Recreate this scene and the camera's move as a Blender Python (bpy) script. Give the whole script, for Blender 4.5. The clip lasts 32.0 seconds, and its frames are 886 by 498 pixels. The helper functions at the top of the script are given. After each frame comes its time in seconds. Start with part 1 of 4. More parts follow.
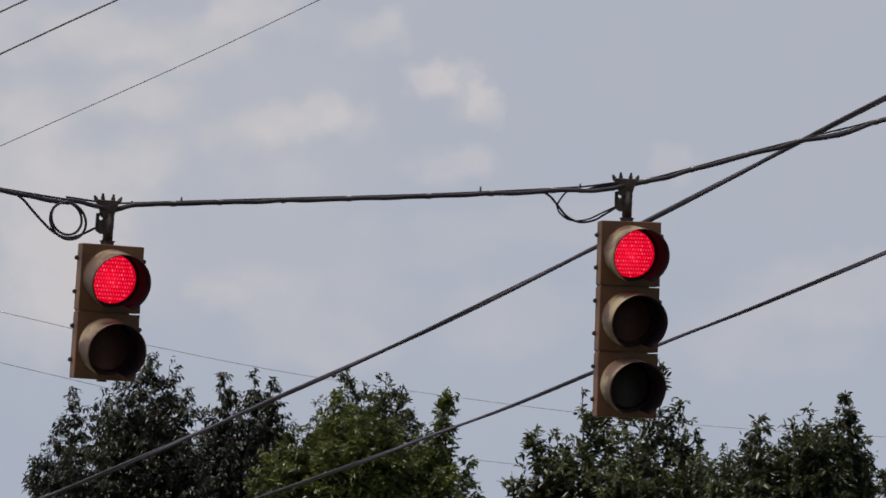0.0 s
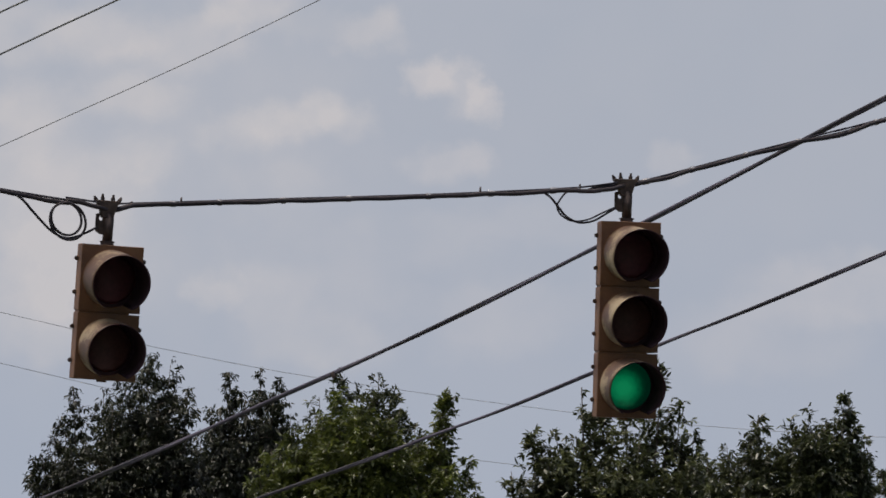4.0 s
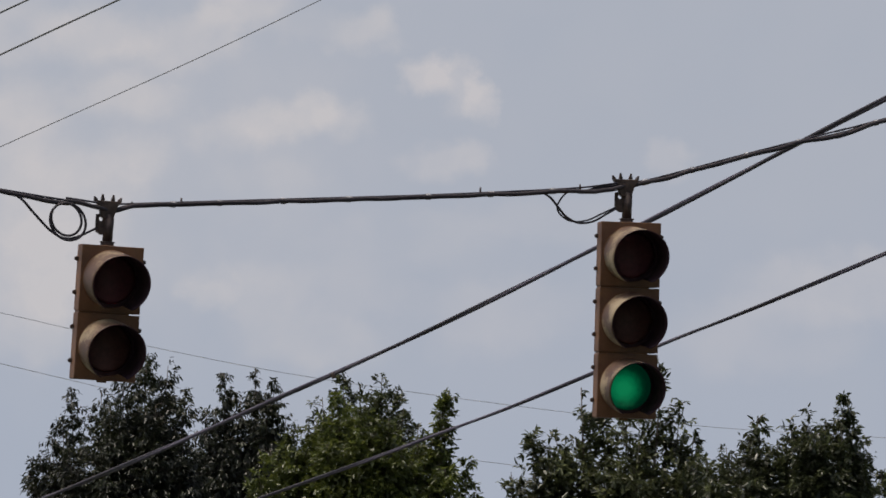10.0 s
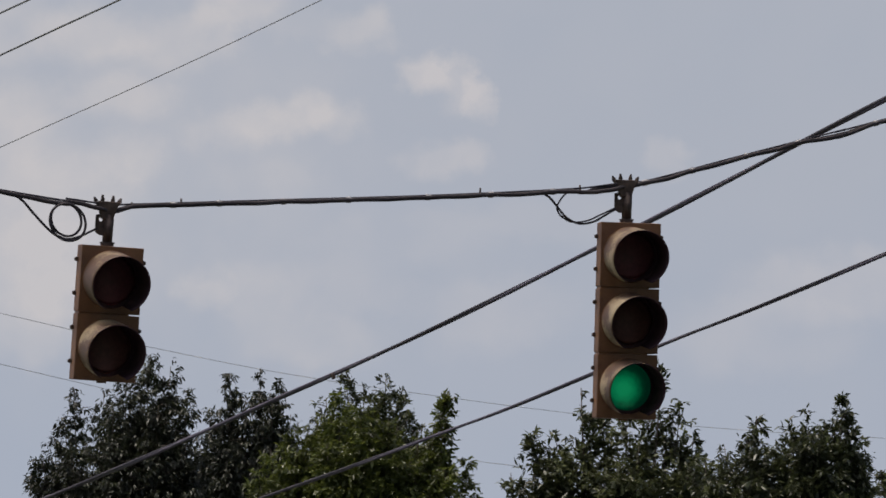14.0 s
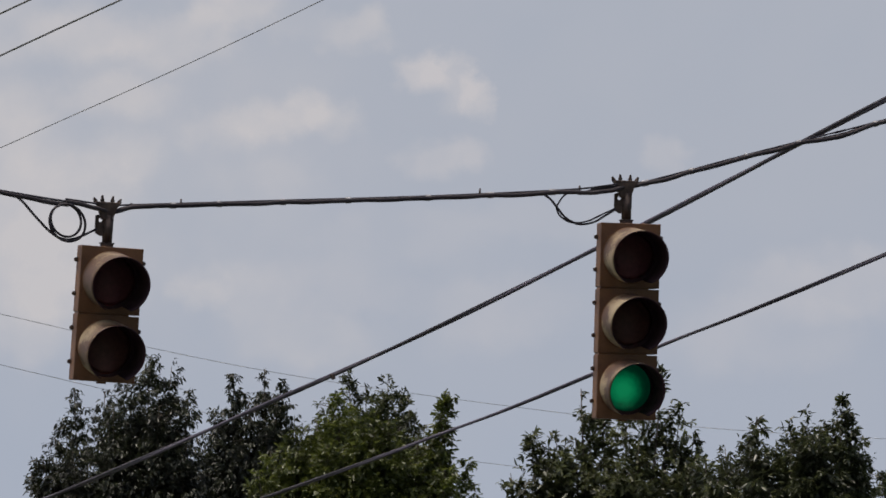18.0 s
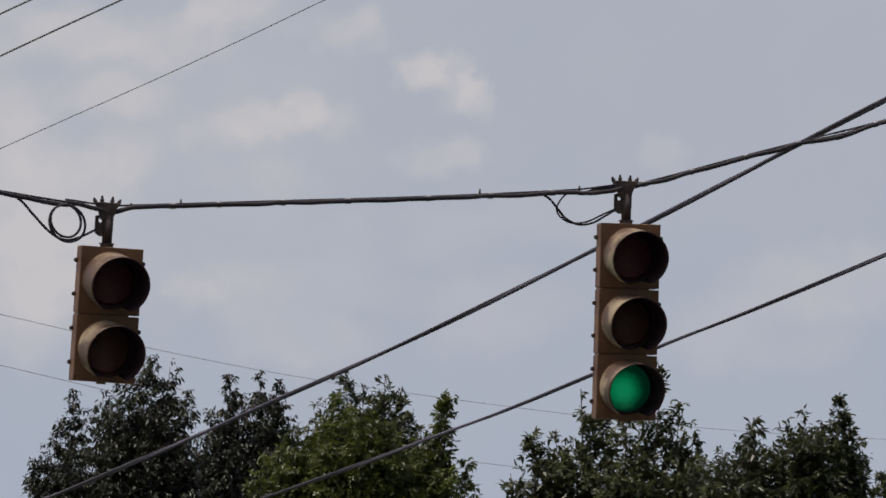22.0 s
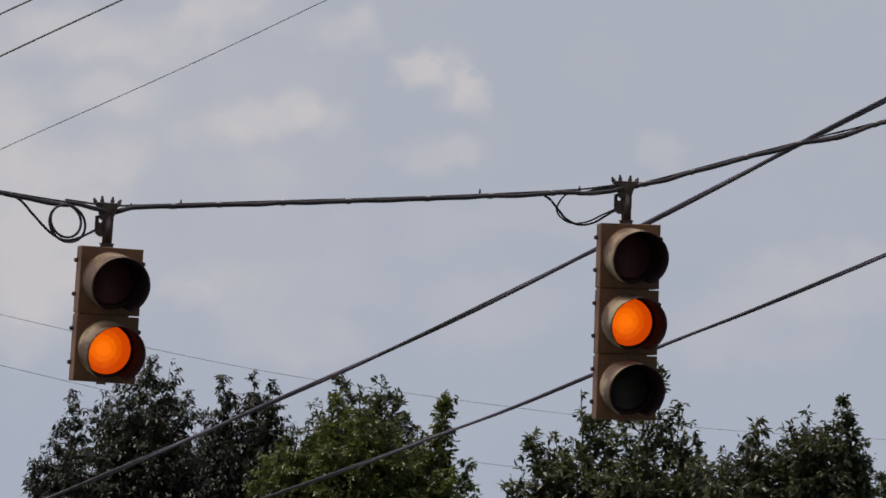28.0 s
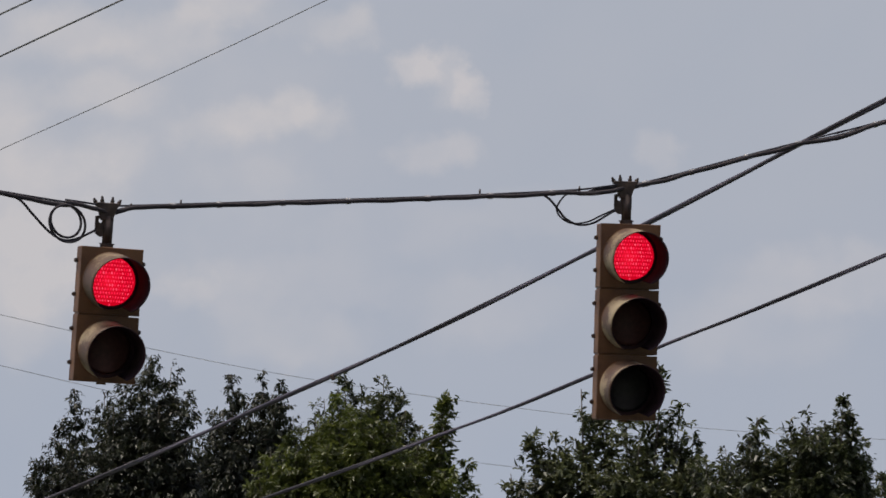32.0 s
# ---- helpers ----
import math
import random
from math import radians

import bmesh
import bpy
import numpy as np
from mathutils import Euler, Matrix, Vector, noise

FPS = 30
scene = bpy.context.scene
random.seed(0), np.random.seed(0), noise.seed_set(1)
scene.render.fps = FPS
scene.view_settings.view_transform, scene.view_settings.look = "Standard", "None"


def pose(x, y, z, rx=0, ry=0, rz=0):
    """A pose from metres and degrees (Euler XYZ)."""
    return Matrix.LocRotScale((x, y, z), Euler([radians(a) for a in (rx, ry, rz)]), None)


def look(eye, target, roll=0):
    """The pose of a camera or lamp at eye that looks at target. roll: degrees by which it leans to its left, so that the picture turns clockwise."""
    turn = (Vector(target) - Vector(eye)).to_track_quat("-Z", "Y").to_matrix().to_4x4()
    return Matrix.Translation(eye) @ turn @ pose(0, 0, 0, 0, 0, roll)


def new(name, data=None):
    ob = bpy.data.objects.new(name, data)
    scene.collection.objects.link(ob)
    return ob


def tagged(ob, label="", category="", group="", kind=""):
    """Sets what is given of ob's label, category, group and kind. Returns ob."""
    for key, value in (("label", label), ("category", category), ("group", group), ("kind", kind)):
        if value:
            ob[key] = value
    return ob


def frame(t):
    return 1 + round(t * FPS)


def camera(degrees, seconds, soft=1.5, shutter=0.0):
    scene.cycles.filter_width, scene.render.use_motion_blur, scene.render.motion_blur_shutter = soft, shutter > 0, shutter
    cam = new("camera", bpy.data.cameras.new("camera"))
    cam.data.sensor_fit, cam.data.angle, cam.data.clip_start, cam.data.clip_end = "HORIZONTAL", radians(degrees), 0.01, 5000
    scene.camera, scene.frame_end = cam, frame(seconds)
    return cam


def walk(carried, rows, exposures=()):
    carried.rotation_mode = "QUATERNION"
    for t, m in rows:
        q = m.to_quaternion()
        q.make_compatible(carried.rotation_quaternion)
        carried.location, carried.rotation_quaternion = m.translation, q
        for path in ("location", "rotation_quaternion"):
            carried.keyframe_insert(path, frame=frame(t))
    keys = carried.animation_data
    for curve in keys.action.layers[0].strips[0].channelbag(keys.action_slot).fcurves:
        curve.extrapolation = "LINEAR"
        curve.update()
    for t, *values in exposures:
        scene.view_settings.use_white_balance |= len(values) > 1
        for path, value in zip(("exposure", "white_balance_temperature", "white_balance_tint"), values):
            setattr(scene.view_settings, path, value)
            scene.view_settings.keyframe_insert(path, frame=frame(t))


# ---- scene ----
cam = camera(5.85, 32.0, soft=1.62)


def aim(dx, dy):
    """The camera's pose, turned by a few thousandths of a degree to the right and up."""
    return pose(0.0, 0.0, 0.5, 98.45 + dy, 0.0, -dx)


walk(cam, [
    (0.0, aim(0.0, 0.0)),
    (5.0, aim(0.0015, 0.003)),
    (10.0, aim(0.001, 0.0055)),
    (16.0, aim(0.003, 0.011)),
    (22.0, aim(0.005, 0.0155)),
    (27.0, aim(0.0045, 0.0165)),
    (32.0, aim(0.0045, 0.0175)),
], exposures=[(0.0, 0.04), (0.9, 0.0), (32.0, 0.0)])

# ---- light ----
world = bpy.data.worlds.new("sky")
scene.world = world
world.use_nodes = True
wn = world.node_tree.nodes
wl = world.node_tree.links
sky_tex = wn.new("ShaderNodeTexSky")
sky_tex.sky_type = "NISHITA"
sky_tex.sun_disc = False
sky_tex.sun_elevation = radians(71)
sky_tex.sun_rotation = radians(-100)
sky_tex.air_density = 0.8
sky_tex.dust_density = 6.0
sky_tex.ozone_density = 0.6
wl.new(sky_tex.outputs[0], wn["Background"].inputs[0])
wn["Background"].inputs[1].default_value = 0.138

sun = new("sun", bpy.data.lights.new("sun", "SUN"))
sun.data.energy = 1.75
sun.data.angle = radians(3.0)
sun.data.color = (1.0, 0.94, 0.84)
sun.matrix_world = look((0, 0, 60), (16.8, 2.6, 10))


# ---- materials ----
def mat(name):
    m = bpy.data.materials.new(name)
    m.use_nodes = True
    return m, m.node_tree.nodes, m.node_tree.links, m.node_tree.nodes["Principled BSDF"]


def worn(name, low, high, scale=12.0, rough=0.6, metal=0.0, bump=0.15, fine=140.0, stretch=(1, 1, 1), contrast=(0.35, 0.65), spec=0.5, vary=0.0):
    """Two colours mixed by noise at two scales, with a fine relief."""
    m, n, l, b = mat(name)
    co = n.new("ShaderNodeTexCoord")
    mp = n.new("ShaderNodeMapping")
    mp.inputs["Scale"].default_value = stretch
    l.new(co.outputs["Object"], mp.inputs[0])
    if vary:
        info = n.new("ShaderNodeObjectInfo")
        shift = n.new("ShaderNodeVectorMath")
        shift.operation = "SCALE"
        shift.inputs[0].default_value = (vary, vary * 0.7, vary * 1.3)
        l.new(info.outputs["Random"], shift.inputs["Scale"])
        l.new(shift.outputs[0], mp.inputs["Location"])
    n1 = n.new("ShaderNodeTexNoise")
    n1.inputs["Scale"].default_value = scale
    n1.inputs["Detail"].default_value = 6
    n2 = n.new("ShaderNodeTexNoise")
    n2.inputs["Scale"].default_value = fine
    n2.inputs["Detail"].default_value = 3
    l.new(mp.outputs[0], n1.inputs["Vector"])
    l.new(mp.outputs[0], n2.inputs["Vector"])
    mx = n.new("ShaderNodeMath")
    mx.operation = "MULTIPLY_ADD"
    mx.inputs[1].default_value = 0.25
    l.new(n2.outputs[0], mx.inputs[0])
    l.new(n1.outputs[0], mx.inputs[2])
    rp = n.new("ShaderNodeMapRange")
    rp.inputs[1].default_value, rp.inputs[2].default_value = contrast[0] + 0.125, contrast[1] + 0.125
    l.new(mx.outputs[0], rp.inputs[0])
    mix = n.new("ShaderNodeMix")
    mix.data_type = "RGBA"
    mix.inputs[6].default_value, mix.inputs[7].default_value = (*low, 1), (*high, 1)
    l.new(rp.outputs[0], mix.inputs[0])
    l.new(mix.outputs[2], b.inputs["Base Color"])
    bp = n.new("ShaderNodeBump")
    bp.inputs["Strength"].default_value = bump
    bp.inputs["Distance"].default_value = 0.002
    l.new(n2.outputs[0], bp.inputs["Height"])
    l.new(bp.outputs[0], b.inputs["Normal"])
    b.inputs["Roughness"].default_value = rough
    b.inputs["Metallic"].default_value = metal
    b.inputs["Specular IOR Level"].default_value = spec
    return m


PAINT = worn("brown_paint", (0.105, 0.044, 0.017), (0.175, 0.080, 0.032), 9.0, 0.55, bump=0.2)
TAN = worn("faded_tan_paint", (0.088, 0.042, 0.019), (0.31, 0.235, 0.138), 9.0, 0.6, stretch=(1, 0.4, 1), bump=0.25, contrast=(0.47, 0.60), vary=9.0)
FLAT_BLACK = worn("flat_black_paint", (0.052, 0.030, 0.036), (0.072, 0.043, 0.050), 20.0, 0.95, spec=0.04)
IRON = worn("weathered_iron", (0.042, 0.027, 0.022), (0.095, 0.065, 0.052), 30.0, 0.6, 0.3)
RUBBER = worn("cable_sheath", (0.034, 0.028, 0.031), (0.066, 0.056, 0.060), 12.0, 0.75, spec=0.2, stretch=(0.3, 0.3, 1))
STRAND = worn("steel_strand", (0.048, 0.043, 0.054), (0.074, 0.067, 0.081), 6.0, 0.85, 0.0, bump=0.05, spec=0.15)
SHEATH = worn("grey_sheath", (0.072, 0.063, 0.088), (0.112, 0.100, 0.132), 3.0, 0.7, 0.0, bump=0.05, spec=0.15)
TAPE = worn("grey_tape", (0.18, 0.175, 0.18), (0.42, 0.41, 0.415), 70.0, 0.5, contrast=(0.42, 0.60))
CONDUCTOR = worn("dull_conductor", (0.12, 0.117, 0.12), (0.17, 0.166, 0.17), 1.0, 0.6, 0.0, bump=0.0)
BARK = worn("bark", (0.05, 0.04, 0.03), (0.14, 0.115, 0.09), 6.0, 0.9, bump=0.8, stretch=(1, 1, 0.25), fine=60)
POLE_WOOD = worn("creosoted_wood", (0.06, 0.042, 0.03), (0.14, 0.105, 0.08), 5.0, 0.85, stretch=(1, 1, 0.1), bump=0.6)
ASPHALT = worn("asphalt", (0.035, 0.035, 0.037), (0.065, 0.064, 0.063), 0.8, 0.85, bump=0.6, fine=90)
GRASS = worn("grass", (0.035, 0.06, 0.018), (0.09, 0.12, 0.04), 0.5, 0.95, bump=0.9, fine=25)
SILVER = worn("silver_car_paint", (0.27, 0.27, 0.29), (0.31, 0.31, 0.33), 4.0, 0.55, 0.0, bump=0.01, fine=900)
CAR_BLACK = worn("black_trim", (0.006, 0.006, 0.008), (0.012, 0.012, 0.015), 30.0, 0.7, spec=0.25)
TYRE = worn("tyre_rubber", (0.018, 0.018, 0.018), (0.035, 0.035, 0.034), 20.0, 0.85)
ALLOY = worn("alloy", (0.4, 0.4, 0.41), (0.55, 0.55, 0.56), 20.0, 0.35, 0.8)
DARK_GLASS = worn("tinted_glass", (0.012, 0.014, 0.016), (0.02, 0.022, 0.025), 3.0, 0.08, bump=0.0)
LAMP_CLEAR = worn("lamp_glass", (0.5, 0.5, 0.5), (0.62, 0.62, 0.62), 30.0, 0.12, bump=0.0)
LAMP_RED = worn("red_lamp_glass", (0.25, 0.01, 0.01), (0.35, 0.015, 0.015), 30.0, 0.15, bump=0.0)
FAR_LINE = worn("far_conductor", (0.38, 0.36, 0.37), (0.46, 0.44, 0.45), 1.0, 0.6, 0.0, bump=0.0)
WING = worn("insect_wing", (0.12, 0.11, 0.1), (0.2, 0.19, 0.17), 90.0, 0.3)
INSECT = worn("insect_shell", (0.22, 0.215, 0.21), (0.32, 0.31, 0.30), 90.0, 0.4)


def glow(name, core, edge, strength, centre=(0.0, 0.0), reach=0.1, grain=0.15, ribbed=0.22):
    """A lit lens: brighter round its filament, with the faint ribs of moulded glass."""
    m, n, l, b = mat(name)
    co = n.new("ShaderNodeTexCoord")
    sub = n.new("ShaderNodeVectorMath")
    sub.operation = "SUBTRACT"
    sub.inputs[1].default_value = (centre[0], 0.0, centre[1])
    l.new(co.outputs["Object"], sub.inputs[0])
    flat = n.new("ShaderNodeVectorMath")
    flat.operation = "MULTIPLY"
    flat.inputs[1].default_value = (1, 0, 1)
    l.new(sub.outputs[0], flat.inputs[0])
    ln = n.new("ShaderNodeVectorMath")
    ln.operation = "LENGTH"
    l.new(flat.outputs[0], ln.inputs[0])
    wv = n.new("ShaderNodeTexNoise")
    wv.inputs["Scale"].default_value = 55
    l.new(co.outputs["Object"], wv.inputs["Vector"])
    ad = n.new("ShaderNodeMath")
    ad.operation = "MULTIPLY_ADD"
    ad.inputs[1].default_value = grain * reach
    l.new(wv.outputs[0], ad.inputs[0])
    ribs = n.new("ShaderNodeTexWave")
    ribs.wave_type, ribs.rings_direction = "RINGS", "Y"
    ribs.inputs["Scale"].default_value = 14
    ribs.inputs["Distortion"].default_value = 1.5
    ribs.inputs["Detail Scale"].default_value = 30
    l.new(sub.outputs[0], ribs.inputs["Vector"])
    rb = n.new("ShaderNodeMath")
    rb.operation = "MULTIPLY_ADD"
    rb.inputs[1].default_value = ribbed * grain * reach
    l.new(ribs.outputs[1], rb.inputs[0])
    l.new(ln.outputs[1], rb.inputs[2])
    l.new(rb.outputs[0], ad.inputs[2])
    rp = n.new("ShaderNodeMapRange")
    rp.interpolation_type = "SMOOTHSTEP"
    rp.inputs[1].default_value, rp.inputs[2].default_value = reach * 0.25, reach
    l.new(ad.outputs[0], rp.inputs[0])
    mix = n.new("ShaderNodeMix")
    mix.data_type = "RGBA"
    mix.inputs[6].default_value, mix.inputs[7].default_value = (*core, 1), (*edge, 1)
    l.new(rp.outputs[0], mix.inputs[0])
    b.inputs["Base Color"].default_value = (*[c * 0.1 for c in edge], 1)
    b.inputs["Roughness"].default_value = 0.35
    l.new(mix.outputs[2], b.inputs["Emission Color"])
    b.inputs["Emission Strength"].default_value = strength
    return m


RED_LIT = glow("red_lit", (0.84, 0.001, 0.022), (0.60, 0.001, 0.014), 1.0, reach=0.106, grain=0.5)


def led_material():
    """Red light dots of uneven brightness."""
    m, n, l, b = mat("red_led_lit")
    geo = n.new("ShaderNodeNewGeometry")
    ramp = n.new("ShaderNodeValToRGB")
    ramp.color_ramp.elements[0].color = (1.0, 0.010, 0.055, 1)
    ramp.color_ramp.elements[1].color = (1.0, 0.12, 0.20, 1)
    ramp.color_ramp.elements.new(0.6).color = (1.0, 0.03, 0.095, 1)
    l.new(geo.outputs["Random Per Island"], ramp.inputs[0])
    b.inputs["Base Color"].default_value = (0.1, 0.01, 0.01, 1)
    l.new(ramp.outputs[0], b.inputs["Emission Color"])
    b.inputs["Emission Strength"].default_value = 1.0
    return m


LED_LIT = led_material()
AMBER_LIT = glow("amber_lit", (1.0, 0.170, 0.001), (0.56, 0.054, 0.001), 1.0, (-0.014, 0.003), 0.108, 0.24, 0.4)
GREEN_LIT = glow("green_lit", (0.0, 0.168, 0.062), (0.0, 0.012, 0.006), 1.0, (-0.016, -0.010), 0.103, 0.2)
RED_DARK = worn("red_unlit", (0.125, 0.036, 0.046), (0.165, 0.048, 0.060), 60.0, 0.45, bump=0.4, fine=130)
AMBER_DARK = worn("amber_unlit", (0.115, 0.046, 0.040), (0.150, 0.060, 0.052), 60.0, 0.45, bump=0.4, fine=130)
GREEN_DARK = worn("green_unlit", (0.034, 0.031, 0.034), (0.048, 0.044, 0.047), 60.0, 0.45, bump=0.4, fine=130)


def leaf_material(name, dark, mid, light):
    m, n, l, b = mat(name)
    geo = n.new("ShaderNodeNewGeometry")
    ramp = n.new("ShaderNodeValToRGB")
    ramp.color_ramp.elements[0].color = (*dark, 1)
    ramp.color_ramp.elements[1].color = (*light, 1)
    e = ramp.color_ramp.elements.new(0.55)
    e.color = (*mid, 1)
    l.new(geo.outputs["Random Per Island"], ramp.inputs[0])
    co = n.new("ShaderNodeTexCoord")
    ns = n.new("ShaderNodeTexNoise")
    ns.inputs["Scale"].default_value = 1.7
    ns.inputs["Detail"].default_value = 3
    l.new(co.outputs["Object"], ns.inputs["Vector"])
    rg = n.new("ShaderNodeMapRange")
    rg.inputs[1].default_value, rg.inputs[2].default_value = 0.35, 0.65
    rg.inputs[3].default_value, rg.inputs[4].default_value = 0.55, 1.5
    l.new(ns.outputs[0], rg.inputs[0])
    mul = n.new("ShaderNodeVectorMath")
    mul.operation = "SCALE"
    l.new(ramp.outputs[0], mul.inputs[0])
    l.new(rg.outputs[0], mul.inputs["Scale"])
    l.new(mul.outputs[0], b.inputs["Base Color"])
    b.inputs["Roughness"].default_value = 0.36
    b.inputs["Specular IOR Level"].default_value = 0.6
    tr = n.new("ShaderNodeBsdfTranslucent")
    l.new(mul.outputs[0], tr.inputs[0])
    mx = n.new("ShaderNodeMixShader")
    mx.inputs[0].default_value = 0.42
    l.new(b.outputs[0], mx.inputs[1])
    l.new(tr.outputs[0], mx.inputs[2])
    l.new(mx.outputs[0], n["Material Output"].inputs[0])
    return m


LEAF_DARK = leaf_material("dark_leaf", (0.020, 0.023, 0.011), (0.025, 0.029, 0.013), (0.036, 0.041, 0.019))
LEAF_OLIVE = leaf_material("olive_leaf", (0.038, 0.044, 0.019), (0.056, 0.064, 0.026), (0.084, 0.095, 0.043))
LEAF_MID = leaf_material("mid_leaf", (0.054, 0.060, 0.025), (0.080, 0.090, 0.036), (0.130, 0.145, 0.066))
LEAF_GREEN = leaf_material("green_leaf", (0.056, 0.068, 0.015), (0.086, 0.103, 0.021), (0.130, 0.148, 0.035))


# ---- mesh tools ----
def mesh_of(name, verts, faces, materials, smooth=False, indices=None):
    me = bpy.data.meshes.new(name)
    me.from_pydata([tuple(v) for v in verts], [], faces)
    for m in materials if isinstance(materials, (list, tuple)) else [materials]:
        me.materials.append(m)
    if indices is not None:
        me.polygons.foreach_set("material_index", indices)
    if smooth:
        me.polygons.foreach_set("use_smooth", [True] * len(me.polygons))
    me.update()
    return me


def part(name, me, parent=None, label="", m=None):
    """Links a mesh as one object, a part of its parent."""
    if isinstance(me, bmesh.types.BMesh):
        raise TypeError("give a mesh")
    ob = new(name, me)
    if parent is not None:
        ob.parent = parent
    if m is not None:
        ob.matrix_basis = m
    if label:
        ob["label"] = label
    return ob


def from_bm(name, bm, materials, smooth=False):
    bmesh.ops.recalc_face_normals(bm, faces=bm.faces)
    me = bpy.data.meshes.new(name)
    bm.to_mesh(me)
    bm.free()
    for m in materials if isinstance(materials, (list, tuple)) else [materials]:
        me.materials.append(m)
    if smooth:
        for p in me.polygons:
            p.use_smooth = True
    return me


def box_bm(sx, sy, sz, bevel=0.0, at=(0, 0, 0), segments=2):
    bm = bmesh.new()
    bmesh.ops.create_cube(bm, size=1, matrix=Matrix.Translation(at) @ Matrix.Diagonal((sx, sy, sz, 1)))
    if bevel:
        bmesh.ops.bevel(bm, geom=list(bm.edges), offset=bevel, segments=segments, profile=0.5, affect="EDGES")
    return bm


def cyl_bm(r, h, m=Matrix(), n=20, r2=None, bevel=0.0):
    bm = bmesh.new()
    bmesh.ops.create_cone(bm, cap_ends=True, segments=n, radius1=r, radius2=r if r2 is None else r2, depth=h, matrix=m)
    if bevel:
        caps = [e for e in bm.edges if any(len(f.verts) == n for f in e.link_faces)]
        bmesh.ops.bevel(bm, geom=caps, offset=bevel, segments=2, profile=0.5, affect="EDGES")
    return bm


def merge(*bms):
    out = bmesh.new()
    for b in bms:
        tmp = bpy.data.meshes.new("tmp")
        b.to_mesh(tmp)
        b.free()
        out.from_mesh(tmp)
        bpy.data.meshes.remove(tmp)
    return out


def smooth_path(points, steps=6):
    """A Catmull-Rom line through the points."""
    p = [Vector(q) for q in points]
    p = [2 * p[0] - p[1]] + p + [2 * p[-1] - p[-2]]
    out = []
    for i in range(1, len(p) - 2):
        for s in range(steps):
            t = s / steps
            out.append(0.5 * (2 * p[i] + (p[i + 1] - p[i - 1]) * t + (2 * p[i - 1] - 5 * p[i] + 4 * p[i + 1] - p[i + 2]) * t * t
                              + (3 * p[i] - p[i - 1] - 3 * p[i + 1] + p[i + 2]) * t ** 3))
    out.append(p[-2])
    return out


def tube_data(path, radius, n=8):
    """Verts and faces of a tube; radius may be one number or one for each point."""
    path = [Vector(q) for q in path]
    verts, faces = [], []
    side = None
    for i, q in enumerate(path):
        d = (path[min(i + 1, len(path) - 1)] - path[max(i - 1, 0)]).normalized()
        if side is None:
            side = d.cross(Vector((0.13, 0.21, 1.0))).normalized()
        side = (side - d * side.dot(d)).normalized()
        up = d.cross(side)
        r = radius[i] if isinstance(radius, (list, tuple)) else radius
        for k in range(n):
            a = 2 * math.pi * k / n
            verts.append(q + r * (math.cos(a) * side + math.sin(a) * up))
    for i in range(len(path) - 1):
        for k in range(n):
            a, b = i * n + k, i * n + (k + 1) % n
            faces.append((a, b, b + n, a + n))
    faces.append(tuple(range(n))[::-1])
    faces.append(tuple(range(len(verts) - n, len(verts))))
    return verts, faces


def tube(name, path, radius, material, parent=None, label="", n=8, steps=6):
    verts, faces = tube_data(smooth_path(path, steps) if steps else path, radius, n)
    return part(name, mesh_of(name, verts, faces, material, True), parent, label)


def offset_line(path, size, turns, phase=0.0):
    """A line that winds loosely round another, evenly along its length."""
    out = []
    run = [0.0]
    for p, q in zip(path, path[1:]):
        run.append(run[-1] + (q - p).length)
    for i, q in enumerate(path):
        d = (path[min(i + 1, len(path) - 1)] - path[max(i - 1, 0)]).normalized()
        side = d.cross(Vector((0, 0, 1))).normalized()
        up = side.cross(d)
        a = phase + 2 * math.pi * turns * run[i] / run[-1]
        out.append(q + size * (math.cos(a) * side + math.sin(a) * up))
    return out


def even_line(path, step):
    """The same line with points at even distances."""
    out = [path[0]]
    left = step
    for p, q in zip(path, path[1:]):
        d = (q - p).length
        while left < d:
            out.append(p.lerp(q, left / d))
            left += step
        left -= d
    return out + [path[-1]]


def empty(name, m, label, category, group="", kind=""):
    ob = new(name)
    ob.matrix_basis = m
    return tagged(ob, label, category, group, kind)


# ---- sky and distance ----
def sky_material():
    m, n, l, b = mat("hazy_sky")
    n.remove(b)
    co = n.new("ShaderNodeTexCoord")
    sep = n.new("ShaderNodeSeparateXYZ")
    l.new(co.outputs["Object"], sep.inputs[0])
    rp = n.new("ShaderNodeMapRange")
    rp.inputs[1].default_value, rp.inputs[2].default_value = -95, 95
    l.new(sep.outputs[2], rp.inputs[0])
    ns = n.new("ShaderNodeTexNoise")
    ns.inputs["Scale"].default_value = 0.012
    ns.inputs["Detail"].default_value = 4
    l.new(co.outputs["Object"], ns.inputs["Vector"])
    ad = n.new("ShaderNodeMath")
    ad.operation = "MULTIPLY_ADD"
    ad.inputs[1].default_value = 0.5
    l.new(ns.outputs[0], ad.inputs[0])
    l.new(rp.outputs[0], ad.inputs[2])
    ramp = n.new("ShaderNodeValToRGB")
    ramp.color_ramp.elements[0].position, ramp.color_ramp.elements[1].position = 0.1, 1.2
    ramp.color_ramp.elements[0].color = (0.361, 0.409, 0.506, 1)
    ramp.color_ramp.elements[1].color = (0.389, 0.422, 0.495, 1)
    l.new(ad.outputs[0], ramp.inputs[0])
    em = n.new("ShaderNodeEmission")
    l.new(ramp.outputs[0], em.inputs[0])
    l.new(em.outputs[0], n["Material Output"].inputs[0])
    return m


